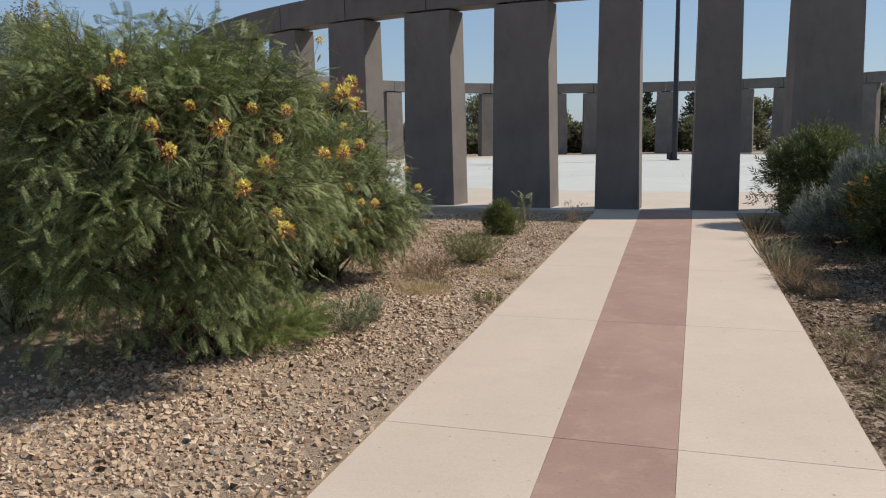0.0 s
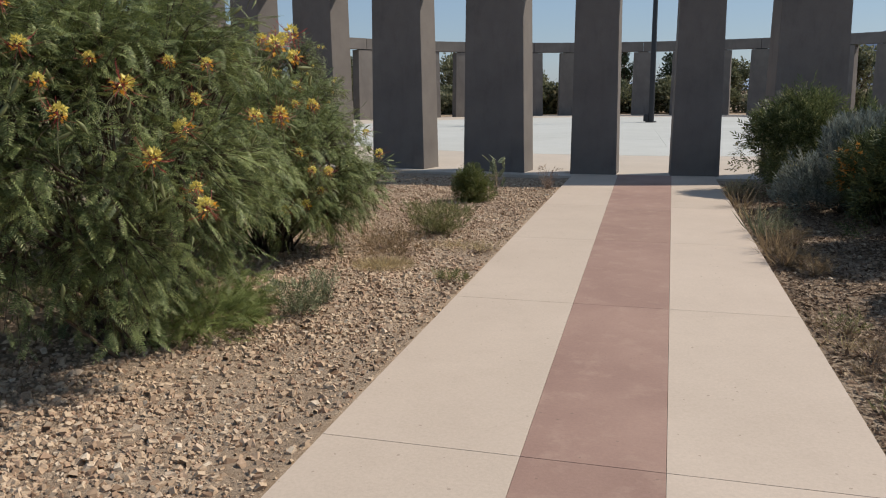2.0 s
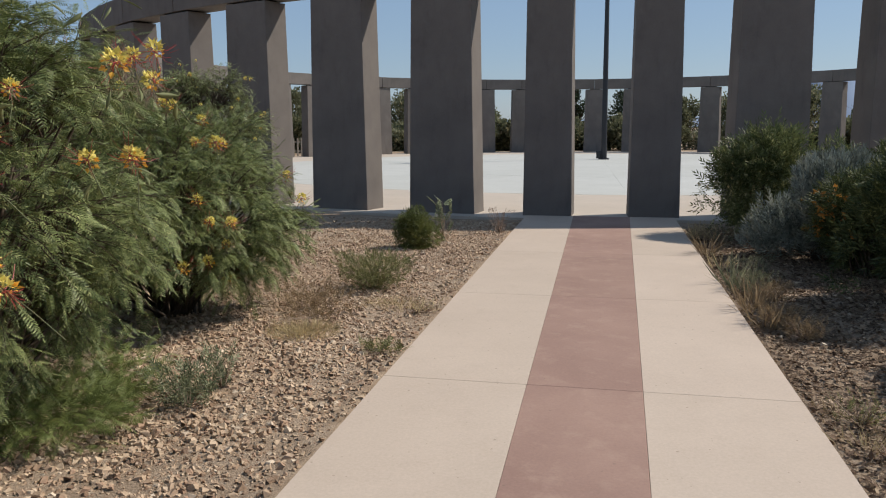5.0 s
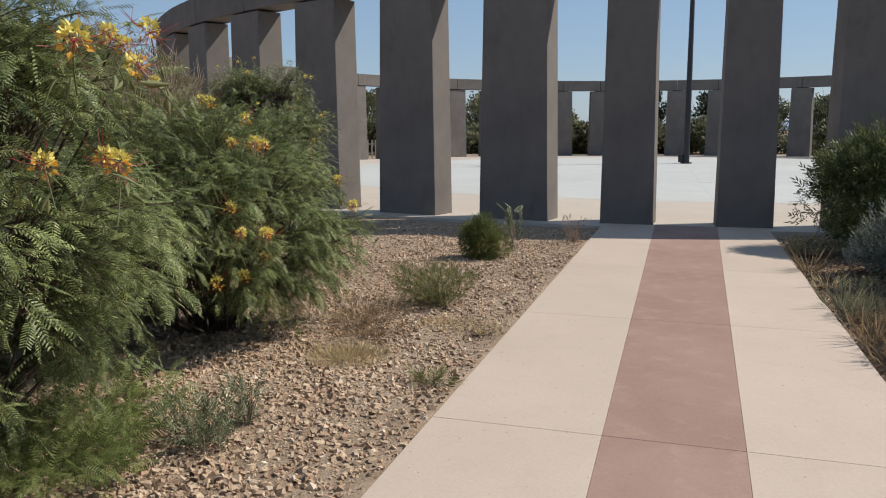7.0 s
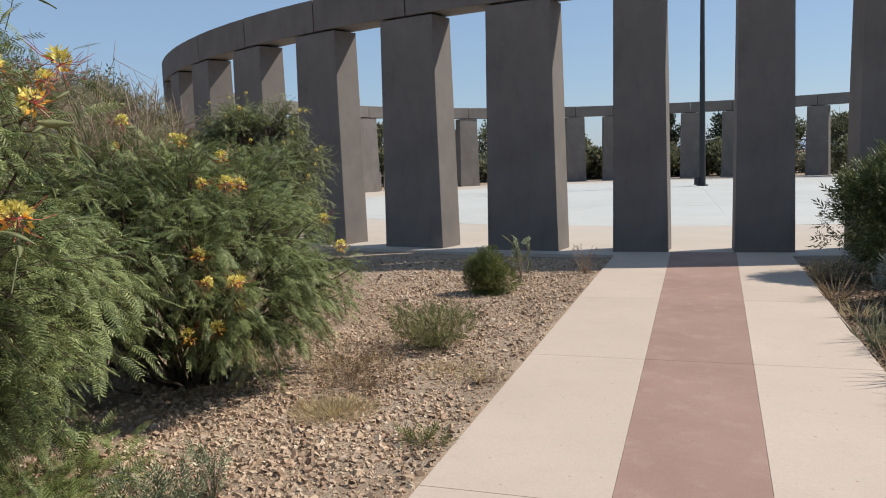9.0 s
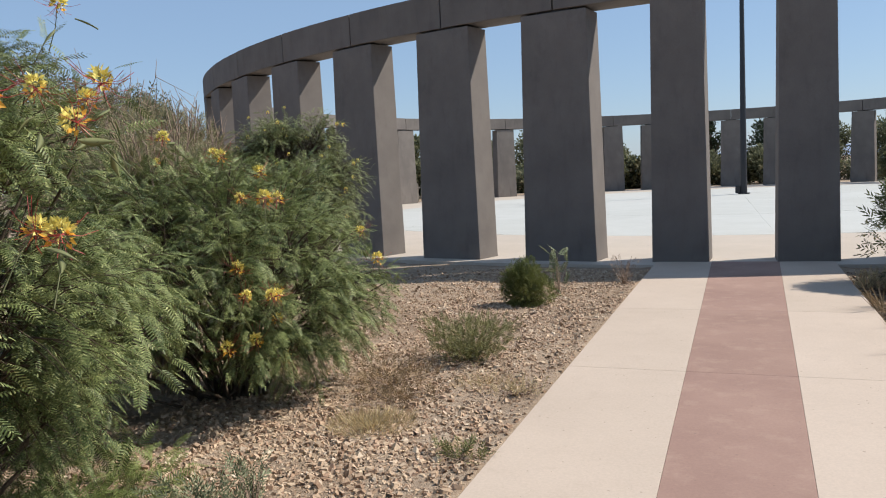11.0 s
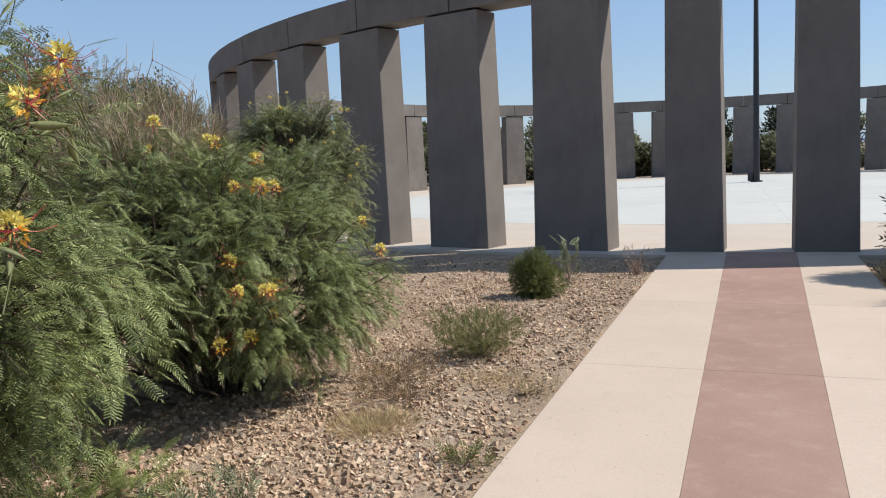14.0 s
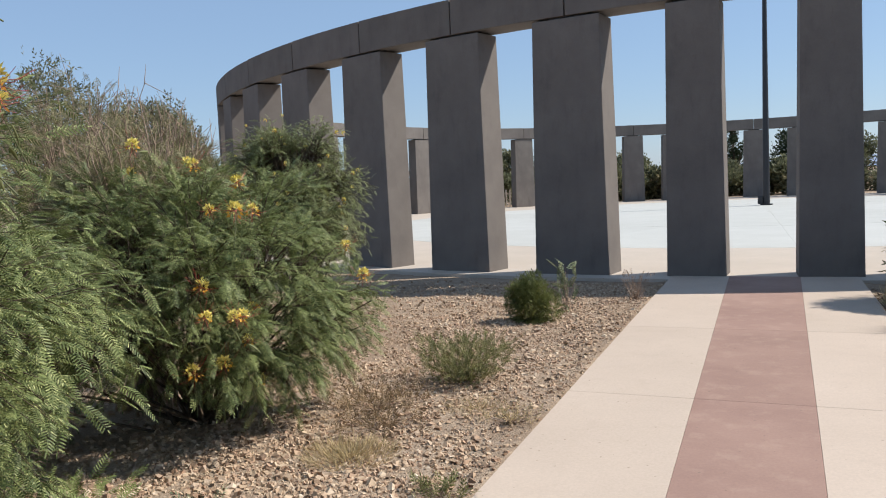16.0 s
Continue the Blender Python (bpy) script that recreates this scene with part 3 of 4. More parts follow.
def weed(name, label, category, x, y, h, r, n, mat, seed, width=0.05, lean=0.6, leaf=None, size=None, group="", rise=1.0):
    """A tuft of blades or sprays that rise from one foot."""
    rng = np.random.default_rng(seed)
    ob = thing(name, label, category, x, y, -0.03, group)
    a = rng.uniform(0, 2 * math.pi, n)
    out = np.stack([np.cos(a), np.sin(a), 0 * a], -1) * (rng.uniform(0, 1, n) ** 0.7 * lean)[:, None] + np.array((0, 0, 1.0))
    foot = np.stack([np.cos(a), np.sin(a), 0 * a], -1) * (rng.uniform(0, r * 0.6, n))[:, None]
    base = leaf or blade_leaf(width, 0.01, 0.2)
    if leaf:
        foot = foot + out * (rng.uniform(0, 0.85, n) * h)[:, None]
        out = out * np.array((1, 1, rise)) + rng.normal(0, 0.5, out.shape)
    V, F = spread(base[0], base[1], foot, out, rng.uniform(*(size or (0.5 * h, h)), n), rng)
    part("tuft", mesh_np("tuft", V, F, mat), ob, kind="stuff")
    if leaf:
        paths = [[((foot[i, 0] * 0.2, foot[i, 1] * 0.2, 0), 0.004), (tuple(foot[i]), 0.0015)] for i in range(0, n, max(1, n // 30))]
        V, F = tubes(paths, 3)
        part("branchwork", mesh_np("branchwork", V, F, TWIG, True), ob, kind="stuff")
    return ob


GOLD = "tall feathery green shrub with yellow and red blossoms beside the path"
arching_shrub(GOLD, -3.0, -1.5, [
    (-2.55, -2.2, 1.55, 0.55), (-2.4, -1.65, 1.8, 0.48), (-2.3, -1.9, 1.15, 0.5), (-2.45, -1.3, 1.7, 0.45), (-2.45, -1.2, 1.1, 0.5),
    (-3.0, -2.4, 1.6, 0.65), (-3.4, -1.9, 1.88, 0.6), (-2.95, -1.5, 1.9, 0.55), (-3.75, -2.3, 1.65, 0.7), (-2.75, -1.9, 0.75, 0.5),
    (-2.7, -1.05, 0.75, 0.42), (-3.3, -2.0, 0.95, 0.6), (-2.65, -0.7, 1.15, 0.42), (-2.85, -0.35, 1.0, 0.4), (-3.35, -0.4, 1.3, 0.5),
    (-3.6, -0.9, 1.7, 0.6), (-2.95, -0.75, 0.5, 0.38), (-2.75, -1.3, 1.92, 0.48), (-3.6, -1.3, 1.98, 0.5), (-2.5, -1.05, 1.8, 0.38),
    (-3.2, -2.5, 1.85, 0.52), (-2.7, -2.2, 1.75, 0.5), (-2.9, -1.55, 0.45, 0.4), (-3.2, -0.9, 0.6, 0.5), (-3.9, -1.6, 0.75, 0.55), (-4.3, -2.0, 1.1, 0.6), (-3.5, -1.4, 0.5, 0.5), (-2.6, -2.5, 1.15, 0.42), (-2.9, -2.7, 1.2, 0.48), (-2.55, -2.2, 0.65, 0.4),
    (-3.1, -2.6, 0.7, 0.48), (-3.6, -2.6, 1.0, 0.5)], 1300, 11,
    blossoms=[(-2.44, -2.75, 1.62), (-2.3, -2.8, 1.48), (-2.1, -2.6, 1.6), (-1.93, -2.3, 1.53), (-1.98, -2.6, 1.27), (-1.93, -2.35, 1.1),
              (-1.85, -2.4, 1.02), (-1.78, -2.0, 1.44), (-2.21, -2.09, 1.72), (-1.92, -2.2, 1.7), (-1.75, -1.77, 1.45), (-1.72, -1.76, 1.84),
              (-2.2, -1.11, 1.89), (-1.64, -2.0, 1.8), (-1.85, -1.39, 1.9), (-1.83, -1.62, 1.43), (-1.72, -1.64, 1.75), (-2.7, -2.8, 1.85),
              (-2.48, -2.8, 1.78), (-2.75, -2.6, 2.0), (-2.15, -1.25, 2.2)],
    flowers=7, flower_size=1.1, pods=60)
arching_shrub("spreading feathery green shrub with yellow blossoms over gravel", -3.6, 1.45, [
    (-3.3, 1.0, 1.35, 0.48), (-3.6, 1.4, 1.4, 0.5), (-2.95, 0.7, 1.05, 0.42), (-2.95, 1.3, 1.1, 0.48), (-2.95, 1.9, 0.95, 0.42),
    (-2.8, 1.7, 0.65, 0.36), (-3.8, 0.8, 1.35, 0.5), (-3.4, 0.5, 0.95, 0.48), (-3.0, 0.8, 0.7, 0.36), (-3.3, 1.9, 1.3, 0.5),
    (-4.2, 1.3, 1.35, 0.5), (-3.5, 1.2, 0.6, 0.42), (-3.95, 0.4, 1.0, 0.45), (-2.85, 1.35, 0.42, 0.3), (-3.0, 1.2, 0.5, 0.3), (-3.0, 1.9, 0.5, 0.35), (-2.8, 0.85, 0.6, 0.34), (-2.65, 1.3, 0.75, 0.34), (-2.62, 1.85, 0.75, 0.3), (-2.95, 2.1, 0.6, 0.34), (-4.2, 0.7, 0.5, 0.5), (-4.0, 1.1, 0.5, 0.45), (-3.9, 0.25, 0.55, 0.42), (-3.3, 1.5, 0.9, 0.42), (-3.2, 1.2, 0.75, 0.36)], 780, 16,
    blossoms=[(-2.76, 0.8, 1.46), (-2.39, 0.26, 0.93), (-3.24, 1.03, 1.74), (-3.19, 1.38, 1.63), (-2.89, 1.14, 1.44), (-2.72, 0.43, 1.06),
              (-2.48, 0.16, 0.94), (-2.45, 0.41, 0.91), (-3.42, 1.19, 1.77), (-2.71, 1.95, 1.15), (-2.55, 1.9, 0.95), (-3.6, 0.9, 1.88)],
    flowers=7, flower_size=1.15, pods=28)
arching_shrub("shaded feathery green shrub behind the tall one", -4.9, -1.2, [
    (-4.7, -1.5, 0.6, 0.6), (-4.9, -1.3, 1.3, 0.7), (-4.5, -1.0, 0.85, 0.6), (-5.3, -1.7, 0.9, 0.7), (-5.1, -0.9, 0.6, 0.6)], 330, 18, pods=6)
feathery_shrub("grey-green feathery shrub behind the flowering shrubs", -5.6, -0.5, 2.7, 1.3, 2600, 12, leaf=FROND_LIGHT, flowers=12, mat=FEATHER_GREY)
arching_shrub("dense green shrub with small pale yellow buds before the columns", -5.2, 5.3, [
    (-5.05, 5.3, 2.05, 0.42), (-4.75, 5.25, 1.6, 0.45), (-5.5, 5.3, 1.85, 0.48), (-5.3, 5.2, 1.2, 0.55), (-4.8, 5.2, 1.05, 0.48), (-6.0, 5.4, 1.7, 0.5), (-4.95, 5.0, 1.5, 0.42), (-5.75, 5.1, 1.95, 0.42), (-5.4, 5.0, 2.05, 0.38), (-5.0, 4.7, 1.35, 0.48),
    (-5.5, 4.7, 1.45, 0.48), (-4.6, 4.7, 1.2, 0.42)],
    1300, 14, mat=BUDDED, size=(0.055, 0.105), droop=0.0, flowers=34, flower_size=0.6, long_red=False)
feathery_shrub("green shrub growing in the gravel bed", -6.6, 3.6, 2.0, 1.3, 2800, 15, leaf=FROND_LIGHT, mat=FEATHER_GREY)
weed("fern_weed", "low bright green ferny growth at the foot of a shrub", "weed", -2.95, -0.65, 0.2, 0.7, 420, FERN, 21, leaf=FERN_LEAF, size=(0.09, 0.17), lean=1.4, rise=0.2)
weed("fern_weed", "low green ferny seedlings in gravel", "weed", -2.7, -1.2, 0.2, 0.6, 420, FERN, 22, leaf=FERN_LEAF, size=(0.09, 0.17), lean=1.4, rise=0.2)


def dry_shrub(x, y, h, r, seed):
    rng = np.random.default_rng(seed)
    ob = thing("dry_shrub", "leafless brown twiggy shrub behind the green ones", "shrub", x, y, -0.04)
    paths = []
    for _ in range(110):
        a = rng.uniform(0, 6.28)
        end = np.array((math.cos(a) * r * rng.uniform(0.2, 1), math.sin(a) * r * rng.uniform(0.2, 1), h * rng.uniform(0.6, 1.0)))
        mid = end * np.array((0.4, 0.4, 0.55)) + rng.normal(0, 0.05, 3)
        paths.append([((rng.normal(0, 0.1), rng.normal(0, 0.1), 0), 0.014), (tuple(mid), 0.009), (tuple(end), 0.003)])
        for _ in range(7):
            s = rng.uniform(0.2, 1)
            p = mid * (1 - s) + end * s
            paths.append([(tuple(p), 0.004), (tuple(p + unit(rng.normal(0, 1, 3) + np.array((0, 0, 0.9))) * rng.uniform(0.15, 0.4)), 0.0015)])
    V, F = tubes(paths, 4)
    part("twig_mass", mesh_np("twig_mass", V, F, TWIG, True), ob, kind="stuff")
    n = 4200 if r < 1 else 3000
    p, out, _ = crown_points(rng, n, h, r, 0.5)
    V, F = spread(*FROND_LIGHT, p, unit(out) + rng.normal(0, 0.5, p.shape), rng.uniform(0.08, 0.13, n), rng)
    part("foliage", mesh_np("foliage", V, F, DRY_OLIVE), ob, "sparse olive leaves", kind="stuff")


dry_shrub(-5.1, 2.6, 2.35, 0.75, 31)
dry_shrub(-4.25, 1.6, 2.05, 0.7, 33)
dry_shrub(-6.2, 2.8, 2.75, 1.1, 32)


def round_bush(x, y, h, r, n, seed):
    rng = np.random.default_rng(seed)
    ob = thing("round_bush", "small rounded yellow-green bush growing in gravel", "bush", x, y, -0.04)
    lumps = np.array([(-0.1, 0, 0.52, 0.5), (0.15, -0.15, 0.42, 0.52), (-0.25, 0.1, 0.3, 0.5), (0.62, -0.1, 0.3, 0.36), (0.1, -0.3, 0.22, 0.5), (0.05, 0.2, 0.7, 0.34), (-0.4, -0.2, 0.5, 0.34)])
    k = rng.choice(len(lumps), n, p=lumps[:, 3] ** 2 / (lumps[:, 3] ** 2).sum())
    d = unit(rng.normal(0, 1, (n, 3)))
    p = (lumps[k, :3] + d * (lumps[k, 3] * rng.uniform(0.55, 1.08, n))[:, None] * np.array((1, 1, 0.8))) * np.array((r, r, h))
    p[:, 2] = np.maximum(p[:, 2], 0.03)
    out, centres = d, lumps[:, :3] * np.array((r, r, h))
    V, F = spread(*SPRAY, p, unit(out) + rng.normal(0, 0.4, p.shape) + np.array((0, 0, 0.4)), rng.uniform(0.045, 0.07, n), rng)
    part("foliage", mesh_np("foliage", V, F, BUSH), ob, kind="stuff")
    V, F = tubes(stems_of(rng, centres, h, 0.008, 2, 0.04), 4)
    part("branchwork", mesh_np("branchwork", V, F, BARK, True), ob, kind="stuff")


round_bush(-2.49, 5.6, 0.56, 0.36, 4200, 41)
weed("seedling_tree", "young pale green sapling with divided leaves", "sapling", -2.28, 6.4, 0.74, 0.14, 22, FEATHER_GREY, 42, leaf=feather_leaf(5, 0.34, 0.09), size=(0.12, 0.2), lean=0.3)
weed("green_weed", "wispy green weed clump on gravel", "weed", -2.2, 2.85, 0.36, 0.42, 900, FERN_DUSTY, 43, leaf=FROND_LIGHT, size=(0.05, 0.1), lean=0.9)
weed("grey_weed", "grey-green spiky weed on gravel", "weed", -2.24, -0.64, 0.24, 0.26, 240, FEATHER_GREY, 44, leaf=SPRAY, size=(0.06, 0.1), lean=0.8)
weed("sage_weed", "upright grey-green sage seedling on gravel", "weed", -2.2, -0.3, 0.28, 0.1, 90, FEATHER_GREY, 144, leaf=SPRAY, size=(0.05, 0.08), lean=0.25)
weed("dry_grass", "pale straw-coloured dry grass tuft", "grass", -2.2, 1.0, 0.12, 0.45, 1100, STRAW, 45, width=0.02, lean=1.6, group="dry tufts on gravel")
weed("dry_grass", "pale straw-coloured dry grass tuft", "grass", -1.8, 2.1, 0.10, 0.45, 380, STRAW, 46, width=0.02, lean=1.6, group="dry tufts on gravel")
weed("dry_weed", "reddish brown dried weed on gravel", "weed", -2.55, 2.0, 0.18, 0.55, 230, RUSSET, 47, leaf=SPRAY, size=(0.05, 0.09), lean=1.3)
weed("dry_weed", "reddish brown dried weed on gravel", "weed", -2.3, 1.55, 0.13, 0.5, 160, RUSSET, 48, leaf=SPRAY, size=(0.05, 0.09), lean=1.3)
weed("dry_weed", "spindly dry weed beside the path", "weed", -1.62, 7.3, 0.42, 0.2, 60, TWIG, 49, leaf=SPRAY, size=(0.05, 0.08), lean=0.5)
weed("edge_weed", "small dusty weed at the path's edge", "weed", -1.45, 0.6, 0.06, 0.25, 70, FERN_DUSTY, 50, leaf=SPRAY, size=(0.05, 0.09), lean=1.2)
weed("edge_weed", "small green weed at the path's edge", "weed", -1.5, 1.9, 0.06, 0.25, 50, STRAW, 51, leaf=SPRAY, size=(0.05, 0.08), lean=1.2)


def leafy_bush(name, label, x, y, h, r, n, seed, mat, size, leaf=SPRAY, blossom=None, count=0, low=0.05, up=0.4, category="shrub"):
    rng = np.random.default_rng(seed)
    ob = thing(name, label, category, x, y, -0.04)
    p, out, centres = crown_points(rng, n, h, r, low, 14, shell=0.35)
    V, F = spread(leaf[0], leaf[1], p, unit(out) + rng.normal(0, 0.4, p.shape) + np.array((0, 0, up)), rng.uniform(*size, n), rng)
    part("foliage", mesh_np("foliage", V, F, mat), ob, kind="stuff")
    V, F = tubes(stems_of(rng, centres, h, 0.012, 2, 0.1), 4)
    part("branchwork", mesh_np("branchwork", V, F, BARK, True), ob, kind="stuff")
    if blossom:
        far = np.linalg.norm(p - np.array((0, 0, h * 0.4)), axis=1)
        far = far - 0.35 * (p[:, 0] + p[:, 1])
        pick = np.argsort(-far + rng.uniform(0, 0.7 * r, n))[:count]
        bv, bf = blade_leaf(0.3, 0.05, 0.1)
        q = np.repeat(p[pick] + unit(out[pick]) * 0.05, 5, 0)
        V, F = spread(bv, bf, q, unit(rng.normal(0, 1, q.shape) + np.array((0, 0, 0.6))), rng.uniform(0.03, 0.055, len(q)), rng)
        part("blossoms", mesh_np("blossoms", V, F, blossom), ob, kind="stuff")
    return ob


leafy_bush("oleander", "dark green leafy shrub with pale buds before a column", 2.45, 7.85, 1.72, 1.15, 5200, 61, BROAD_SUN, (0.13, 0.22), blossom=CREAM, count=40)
leafy_bush("silver_sage", "rounded silver-grey sage bush", 2.6, 5.55, 1.28, 0.8, 6500, 62, SILVER, (0.12, 0.2), up=2.2, low=0.0)
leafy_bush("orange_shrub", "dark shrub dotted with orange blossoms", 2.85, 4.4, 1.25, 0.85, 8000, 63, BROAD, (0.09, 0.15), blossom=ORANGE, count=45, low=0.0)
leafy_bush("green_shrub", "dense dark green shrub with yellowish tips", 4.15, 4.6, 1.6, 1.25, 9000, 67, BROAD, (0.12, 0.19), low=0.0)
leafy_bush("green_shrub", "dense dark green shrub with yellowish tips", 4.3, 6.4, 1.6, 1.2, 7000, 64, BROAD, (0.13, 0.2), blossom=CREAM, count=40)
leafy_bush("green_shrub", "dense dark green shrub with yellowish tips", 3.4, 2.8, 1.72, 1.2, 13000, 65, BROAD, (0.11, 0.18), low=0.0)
# stays out of view, added to cast shade over the right-hand ground
leafy_bush("green_shrub", "unseen dark green shrub added to shade the gravel bed", 4.0, 1.0, 1.75, 1.3, 11000, 66, BROAD, (0.11, 0.18), low=0.0)
for k, (x, y, h, mat) in enumerate([(1.36, 7.0, 0.24, STRAW), (1.55, 6.7, 0.26, OLIVE), (1.46, 3.25, 0.24, OLIVE), (1.56, 2.9, 0.18, RUSSET), (1.42, 1.9, 0.2, RUSSET), (1.56, 1.6, 0.16, RUSSET), (1.62, 4.3, 0.2, OLIVE)]):
    weed("edge_grass", "dry mixed grass tuft at the path's edge", "grass", x, y, h, 0.2, 200, mat, 70 + k, leaf=SPRAY, size=(0.04, 0.07), lean=0.8, group="tufts at the path's edge")
for k, (x, y) in enumerate([(1.48, -0.2), (1.52, -0.7), (1.62, -1.05), (1.55, -1.5), (1.6, -2.0), (1.75, -0.4), (1.85, -1.3)]):
    weed("edge_weed", "low dusty green weed at the path's edge", "weed", x, y, 0.13, 0.22, 80, (FERN_DUSTY, RUSSET, LITTER)[k % 3], 80 + k, leaf=SPRAY, size=(0.035, 0.065), lean=1.0, group="weeds at the path's edge")


for k, (x, y, h, mat) in enumerate([(1.24, 7.0, 0.3, STRAW), (1.34, 3.25, 0.36, OLIVE), (1.25, 5.5, 0.42, RUSSET), (1.29, 3.6, 0.42, OLIVE), (1.3, 2.4, 0.38, RUSSET), (1.4, 2.9, 0.22, RUSSET), (1.34, 1.85, 0.32, RUSSET), (1.32, 4.6, 0.3, STRAW), (1.36, -0.15, 0.14, RUSSET), (1.40, -0.6, 0.14, STRAW), (1.42, -1.1, 0.14, RUSSET), (1.45, -1.55, 0.14, FERN_DUSTY)]):
    weed("grass_tuft", "thin spiky dry grass leaning over the path", "grass", x, y, h, 0.22, 46, mat, 120 + k, width=0.022, lean=1.1, group="spiky tufts at the path's edge")


def leaf_litter():
    rng = np.random.default_rng(9)
    n = 34000
    y = np.minimum(rng.uniform(-2.6, 8.5, n) - np.abs(rng.normal(0, 0.7, n)), 8.4)
    x = np.array([edge_right(v) for v in y]) + 0.03 + np.abs(rng.normal(0, 1.5, n))
    z = np.array([ground_height(a, b) for a, b in zip(x, y)]) + 0.012
    ahead = np.stack([rng.normal(0, 1, n), rng.normal(0, 1, n), rng.normal(0, 0.2, n)], -1)
    V, F = spread(*blade_leaf(0.2), np.stack([x, y, z], -1), ahead, rng.uniform(0.025, 0.065, n), rng, 1.5)
    tagged(new("leaf_litter", mesh_np("leaf_litter", V, F, LITTER)), "dry brown fallen leaves under the shrubs", "leaf litter", kind="stuff")


leaf_litter()


# ---- trees and hedge beyond ----
def tree(label, x, y, h, r, n, seed, mat, low=0.35, size=(0.2, 0.36), trunk=0.12, leaf=CLUMP):
    rng = np.random.default_rng(seed)
    ob = thing("tree", label, "tree", x, y, -0.05)
    p, out, centres = crown_points(rng, n, h, r, low * h, 14, shell=0.3)
    V, F = spread(leaf[0], leaf[1], p, unit(out) + rng.normal(0, 0.6, p.shape) + np.array((0, 0, 0.3)), rng.uniform(*size, n), rng)
    part("crown", mesh_np("crown", V, F, mat), ob, kind="stuff")
    paths = [[((0, 0, -0.1), trunk), ((0.05, 0.02, low * h * 0.5), trunk * 0.8), ((0.0, 0.08, low * h), trunk * 0.6)]]
    for c in centres:
        mid = c * 0.5 + np.array((0, 0, low * h * 0.5)) + rng.normal(0, 0.1, 3)
        paths.append([((0, 0.05, low * h * 0.8), trunk * 0.5), (tuple(mid), trunk * 0.3), (tuple(c), trunk * 0.1)])
        for _ in range(3):
            paths.append([(tuple(mid), trunk * 0.2), (tuple(c + rng.normal(0, 0.35 * r, 3)), trunk * 0.05)])
    V, F = tubes(paths, 6)
    part("trunk", mesh_np("trunk", V, F, BARK, True), ob, "forking grey-brown trunk and limbs")
    return ob


AIRY = "airy olive-grey desert tree behind the shrubs"
tree(AIRY, -21.2, 15.4, 6.2, 2.5, 4000, 91, OLIVE, low=0.12)
tree(AIRY, -24.5, 13.6, 5.8, 2.6, 3000, 92, OLIVE, low=0.12)
tree(AIRY, -19.3, 17.4, 5.3, 2.0, 3200, 93, OLIVE, low=0.12)
tree(AIRY, -27.0, 9.0, 6.2, 2.8, 2200, 94, OLIVE, low=0.12)
tree("dark evergreen tree beyond the ring", -3.6, 62, 5.6, 1.3, 3500, 95, DARKTREE, low=0.1, leaf=WIDE_BLADE, size=(0.12, 0.22))
tree("broad dark green tree beyond the ring", 0.6, 60, 4.6, 2.4, 5500, 96, DARKTREE, low=0.1, leaf=WIDE_BLADE, size=(0.12, 0.22))
b1 = tree("green desert tree beyond the ring", -17.5, 62, 5.0, 2.6, 6500, 97, HEDGE, low=0.1, leaf=WIDE_BLADE, size=(0.16, 0.28))
for x, y, k in [(-27, 58, 1.0), (-36, 50, 1.1), (8.5, 63, 0.85), (13, 60, 1.0), (18, 56, 0.9), (-22.5, 66, 0.9), (4.9, 61, 0.8), (-11.5, 63, 0.75), (10.5, 57, 0.7)]:
    copy_thing(b1, pose(x, y, -0.05, 0, 0, 40 * x) @ Matrix.Scale(k, 4))
h1 = leafy_bush("hedge_bush", "rounded green desert bush beyond the ring", -9.5, 54, 2.0, 1.7, 3600, 101, HEDGE, (0.16, 0.27), leaf=WIDE_BLADE)
h3 = leafy_bush("hedge_bush", "low olive-green desert bush beyond the ring", -12.5, 55, 1.6, 2.0, 3600, 103, OLIVE, (0.16, 0.27), leaf=WIDE_BLADE)
h2 = leafy_bush("hedge_bush", "rounded dense green bush beyond the ring", -6.3, 55.5, 2.3, 1.8, 3600, 102, HEDGE, (0.16, 0.27), leaf=WIDE_BLADE)
rng_far = np.random.default_rng(7)
for i in range(46):
    q = radians(180 - 95 + 190 * i / 45 + rng_far.normal(0, 1.2))
    far = 22.2 + rng_far.uniform(0, 5)
    src = (h1, h2, h1, h3)[i % 4]
    if 208 < math.degrees(q) % 360 < 243:
        far += 2.8  # keeps clear of the fence
    copy_thing(src, pose(CX + far * math.sin(q), CY - far * math.cos(q), -0.05, 0, 0, rng_far.uniform(0, 360)) @ Matrix.Scale(rng_far.uniform(0.8, 1.35), 4))


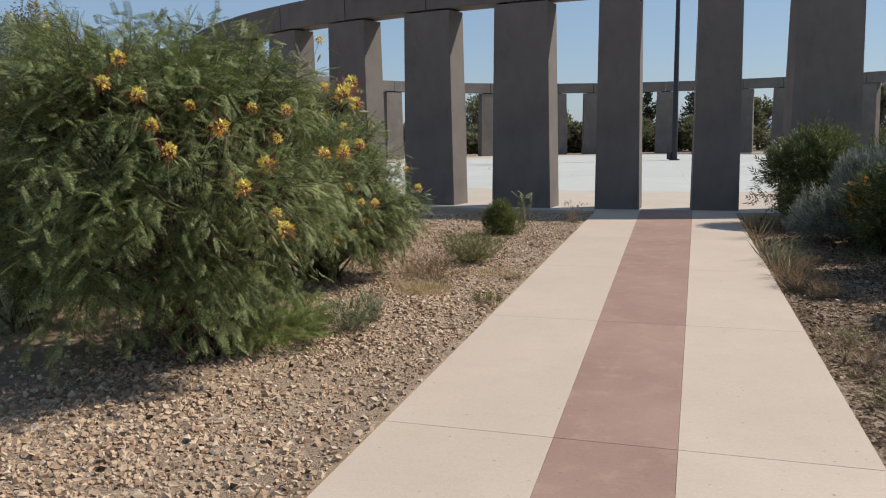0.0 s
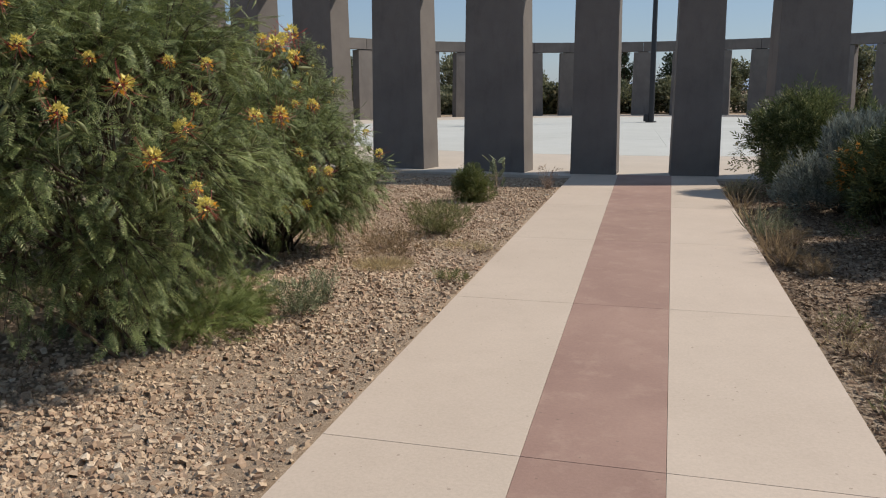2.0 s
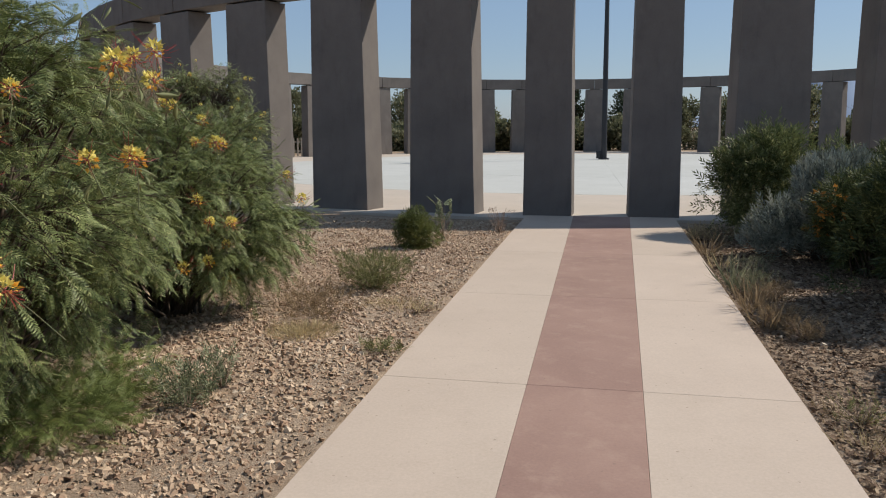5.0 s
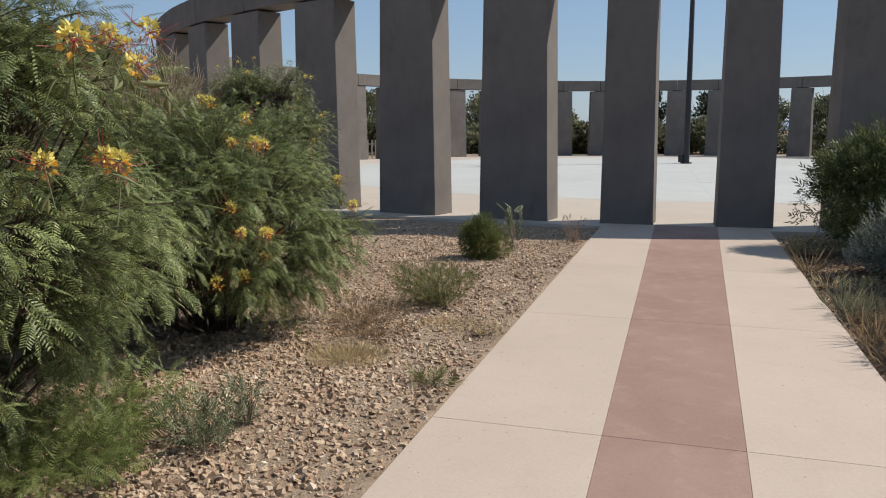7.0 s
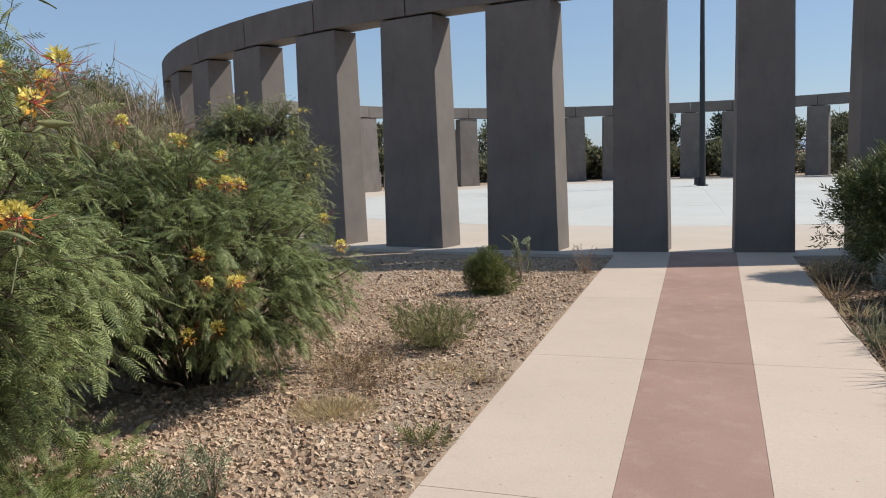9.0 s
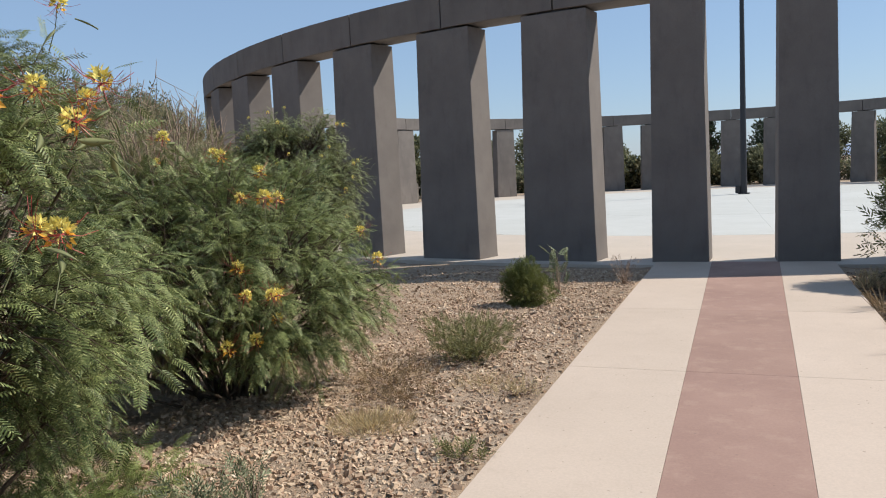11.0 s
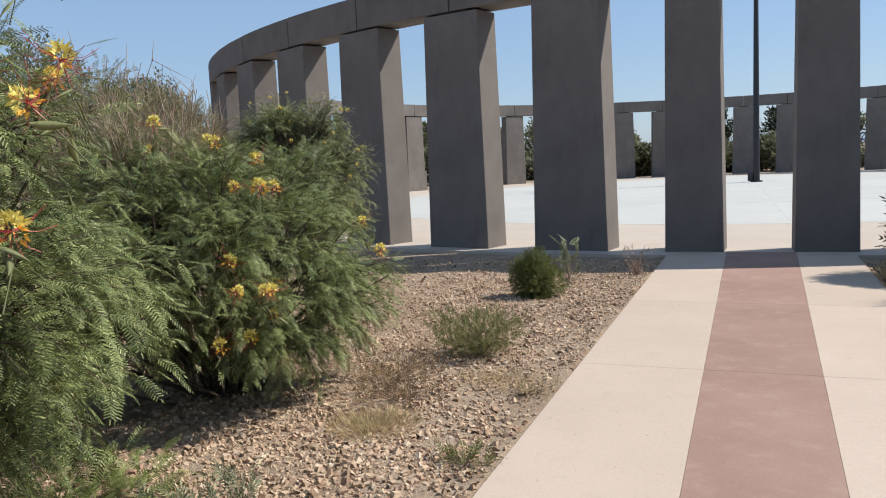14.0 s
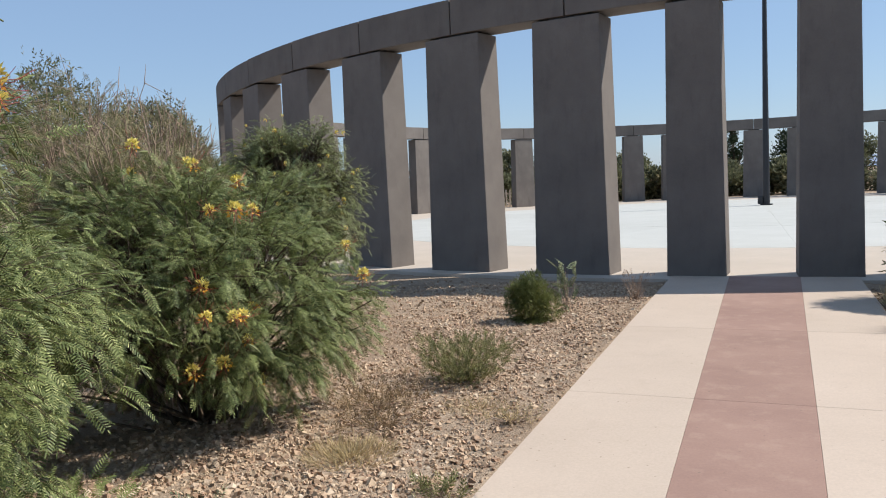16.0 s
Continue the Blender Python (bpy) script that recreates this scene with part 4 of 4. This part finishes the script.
# a low picket fence behind the bushes
def picket_fence(x0, y0, x1, y1, count):
    long = math.hypot(x1 - x0, y1 - y0)
    turn = math.degrees(math.atan2(y1 - y0, x1 - x0))
    ob = thing("picket_fence", "low weathered grey wooden picket fence beyond the ring", "fence", x0, y0, -0.05, turn=turn)
    me = bm_mesh("picket", prism([[(-0.05, -0.012, 0), (0.05, -0.012, 0), (0.05, 0.012, 0), (-0.05, 0.012, 0)], [(-0.05, -0.012, 1.02), (0.05, -0.012, 1.02), (0.05, 0.012, 1.02), (-0.05, 0.012, 1.02)], [(-0.008, -0.012, 1.1), (0.008, -0.012, 1.1), (0.008, 0.012, 1.1), (-0.008, 0.012, 1.1)]]), FENCE)
    for i in range(count):
        part("picket", me, ob, m=pose(long * i / (count - 1), 0, 0, 0, 0.8 * math.sin(5 * i), 0))
    for z in (0.25, 0.8):
        part("rail", bm_mesh("rail", prism([[(0, y, q) for y, q in ((0.014, z), (0.05, z), (0.05, z + 0.08), (0.014, z + 0.08))], [(long, y, q) for y, q in ((0.014, z), (0.05, z), (0.05, z + 0.08), (0.014, z + 0.08))]]), FENCE), ob)


picket_fence(-21.0, 38.0, -15.2, 45.0, 36)


# ---- pieces: path slabs, plaza slabs, gravel ----
path = thing("path", "cream concrete path with a red-stained band down the middle", "path", kind="structure")
joints = [-13.0, -10.4, -7.8, -5.2, -2.6, 0.0, 2.63, 5.25, 7.9, 9.48]


def slab(x0, x1, x2, x3, y0, y1, top, thick, mat, parent, g=0.0008, e=0.002):
    rings = [[(x0 + g, y0 + e, z), (x1 - g, y0 + e, z), (x2 - g, y1 - e, z), (x3 + g, y1 - e, z)] for z in (top - thick, top)]
    part("slab", bm_mesh("slab", prism(rings, 0.0015), mat), parent)


for y0, y1 in zip(joints, joints[1:]):
    slab(edge_left(y0), band_left(y0), band_left(y1), edge_left(y1), y0, y1, 0.004, 0.12, PALE, path)
    slab(band_left(y0), 0.345, 0.345, band_left(y1), y0, y1, 0.004, 0.12, RED, path)
    slab(0.345, edge_right(y0), edge_right(y1), 0.345, y0, y1, 0.004, 0.12, PALE, path)

plaza = thing("plaza", "round plaza of tan and pale blue-grey concrete", "plaza", CX, CY, 0, kind="structure")


def sector(r0, r1, sweep, top, mat, name="slab"):
    k = 6
    gap = 0.0016
    outer = [(r1 * math.sin(radians(sweep * i / k)), -r1 * math.cos(radians(sweep * i / k))) for i in range(k + 1)]
    inner = [(r0 * math.sin(radians(sweep * i / k)), -r0 * math.cos(radians(sweep * i / k))) for i in range(k, -1, -1)] if r0 else [(0, 0)]
    loop = outer + inner
    mx, my = sum(p[0] for p in loop) / len(loop), sum(p[1] for p in loop) / len(loop)
    loop = [(mx + (x - mx) * (1 - gap / 2), my + (y - my) * (1 - gap / 2)) for x, y in loop]
    return bm_mesh(name, prism([[(x, y, z) for x, y in loop] for z in (-0.2, top)]), mat)


for r0, r1, count, mat in ((14.8, 19.9, 24, TAN_FLOOR), (8.0, 14.8, 16, BLUE_FLOOR), (0.0, 8.0, 8, BLUE_FLOOR)):
    me = sector(r0 + (0.01 if r0 else 0), r1 - 0.005, 360 / count, 0.0, mat)
    for i in range(count):
        part("slab", me, plaza, m=pose(0, 0, 0, 0, 0, 360 / count * i + 3))


# crushed stone lying on the beds
def rock(rng):
    V = np.array([(x, y, z) for z in (-1, 1) for y in (-1, 1) for x in (-1, 1)], float) * 0.75
    V = V * rng.uniform(0.45, 1.2, (8, 3)) * np.where(np.arange(8) > 3, 0.72, 1.0)[:, None] * np.array((1.0, rng.uniform(0.6, 0.95), rng.uniform(0.5, 0.8)))
    q = rng.normal(0, 0.5, 3)
    return V @ np.array(Euler(q).to_matrix()).T


BLOCK = np.array([(4, 5, 6), (5, 7, 6), (0, 1, 4), (1, 5, 4), (2, 6, 3), (3, 6, 7), (0, 4, 2), (2, 4, 6), (1, 3, 5), (3, 7, 5)])
rng = np.random.default_rng(77)
ROCKS = [rock(rng) for _ in range(16)]


def scatter(n, x0, x1, y0, y1, size, side):
    x, y = rng.uniform(x0, x1, n) + rng.normal(0, 0.3, n), rng.uniform(y0, y1, n) + rng.normal(0, 0.35, n)
    keep = np.zeros(n, bool)
    for i in range(n):
        e = edge_left(y[i]) - x[i] if side < 0 else x[i] - edge_right(y[i])
        bare = noise.noise((x[i] * 0.8, y[i] * 0.8, 5)) + (0.6 * (1 - min(e / 0.55, 1)))
        keep[i] = e > 0.04 and math.hypot(x[i] - CX, y[i] - CY) > 20.15 + 0.15 * noise.noise((x[i], y[i], 8)) and rng.uniform() > 0.05 + 0.9 * max(bare - 0.15, 0)
    x, y = x[keep], y[keep]
    s = np.exp(rng.normal(math.log(size), 0.5, len(x))).clip(0.006, 0.04)
    return x, y, s


def stones_mesh(x, y, s):
    V, F = [], []
    for i in range(len(x)):
        q = rng.uniform(0, 6.28)
        c, d = math.cos(q), math.sin(q)
        R = np.array(((c, -d, 0), (d, c, 0), (0, 0, 1)))
        V.append(ROCKS[i % 16] @ R.T * s[i] + np.array((x[i], y[i], ground_height(x[i], y[i]) + 0.15 * s[i])))
        F.append(BLOCK + 8 * i)
    return np.concatenate(V), np.concatenate(F)


xs, ys, ss = (np.concatenate(v) for v in zip(
    scatter(27000, -3.5, -1.25, -4.2, 1.2, 0.0142, -1), scatter(40000, -3.9, -1.25, 1.2, 9.2, 0.0122, -1), scatter(3500, -7.5, -4.0, 2.5, 8.9, 0.022, -1),
    scatter(5000, 1.15, 3.0, -3.5, 4.0, 0.0115, 1), scatter(2500, 1.1, 4.5, 4.0, 8.9, 0.013, 1), scatter(2500, -6.5, -3.6, -5.0, 2.5, 0.021, -1),
    scatter(4500, -6.5, -1.3, -9.0, -4.0, 0.014, -1), scatter(4500, 1.3, 6.0, -9.0, -2.5, 0.013, 1)))
single = np.where((xs > -2.3) & (xs < -1.3) & (ys > -2.6) & (ys < -0.6) & (ss > 0.02))[0][:300]
rest = np.setdiff1d(np.arange(len(xs)), single)
gravel = tagged(new("gravel", mesh_np("gravel", *stones_mesh(xs[rest], ys[rest], ss[rest]), STONES)), "loose angular tan crushed stone on the beds", "gravel", kind="stuff")
ROCK_MESHES = [mesh_np("stone", v, BLOCK, STONE) for v in ROCKS]
for k, i in enumerate(single):
    m = pose(xs[i], ys[i], ground_height(xs[i], ys[i]) + 0.15 * ss[i], 0, 0, 37 * k) @ Matrix.Scale(ss[i], 4)
    part("stone", ROCK_MESHES[k % 16], gravel, m=m)
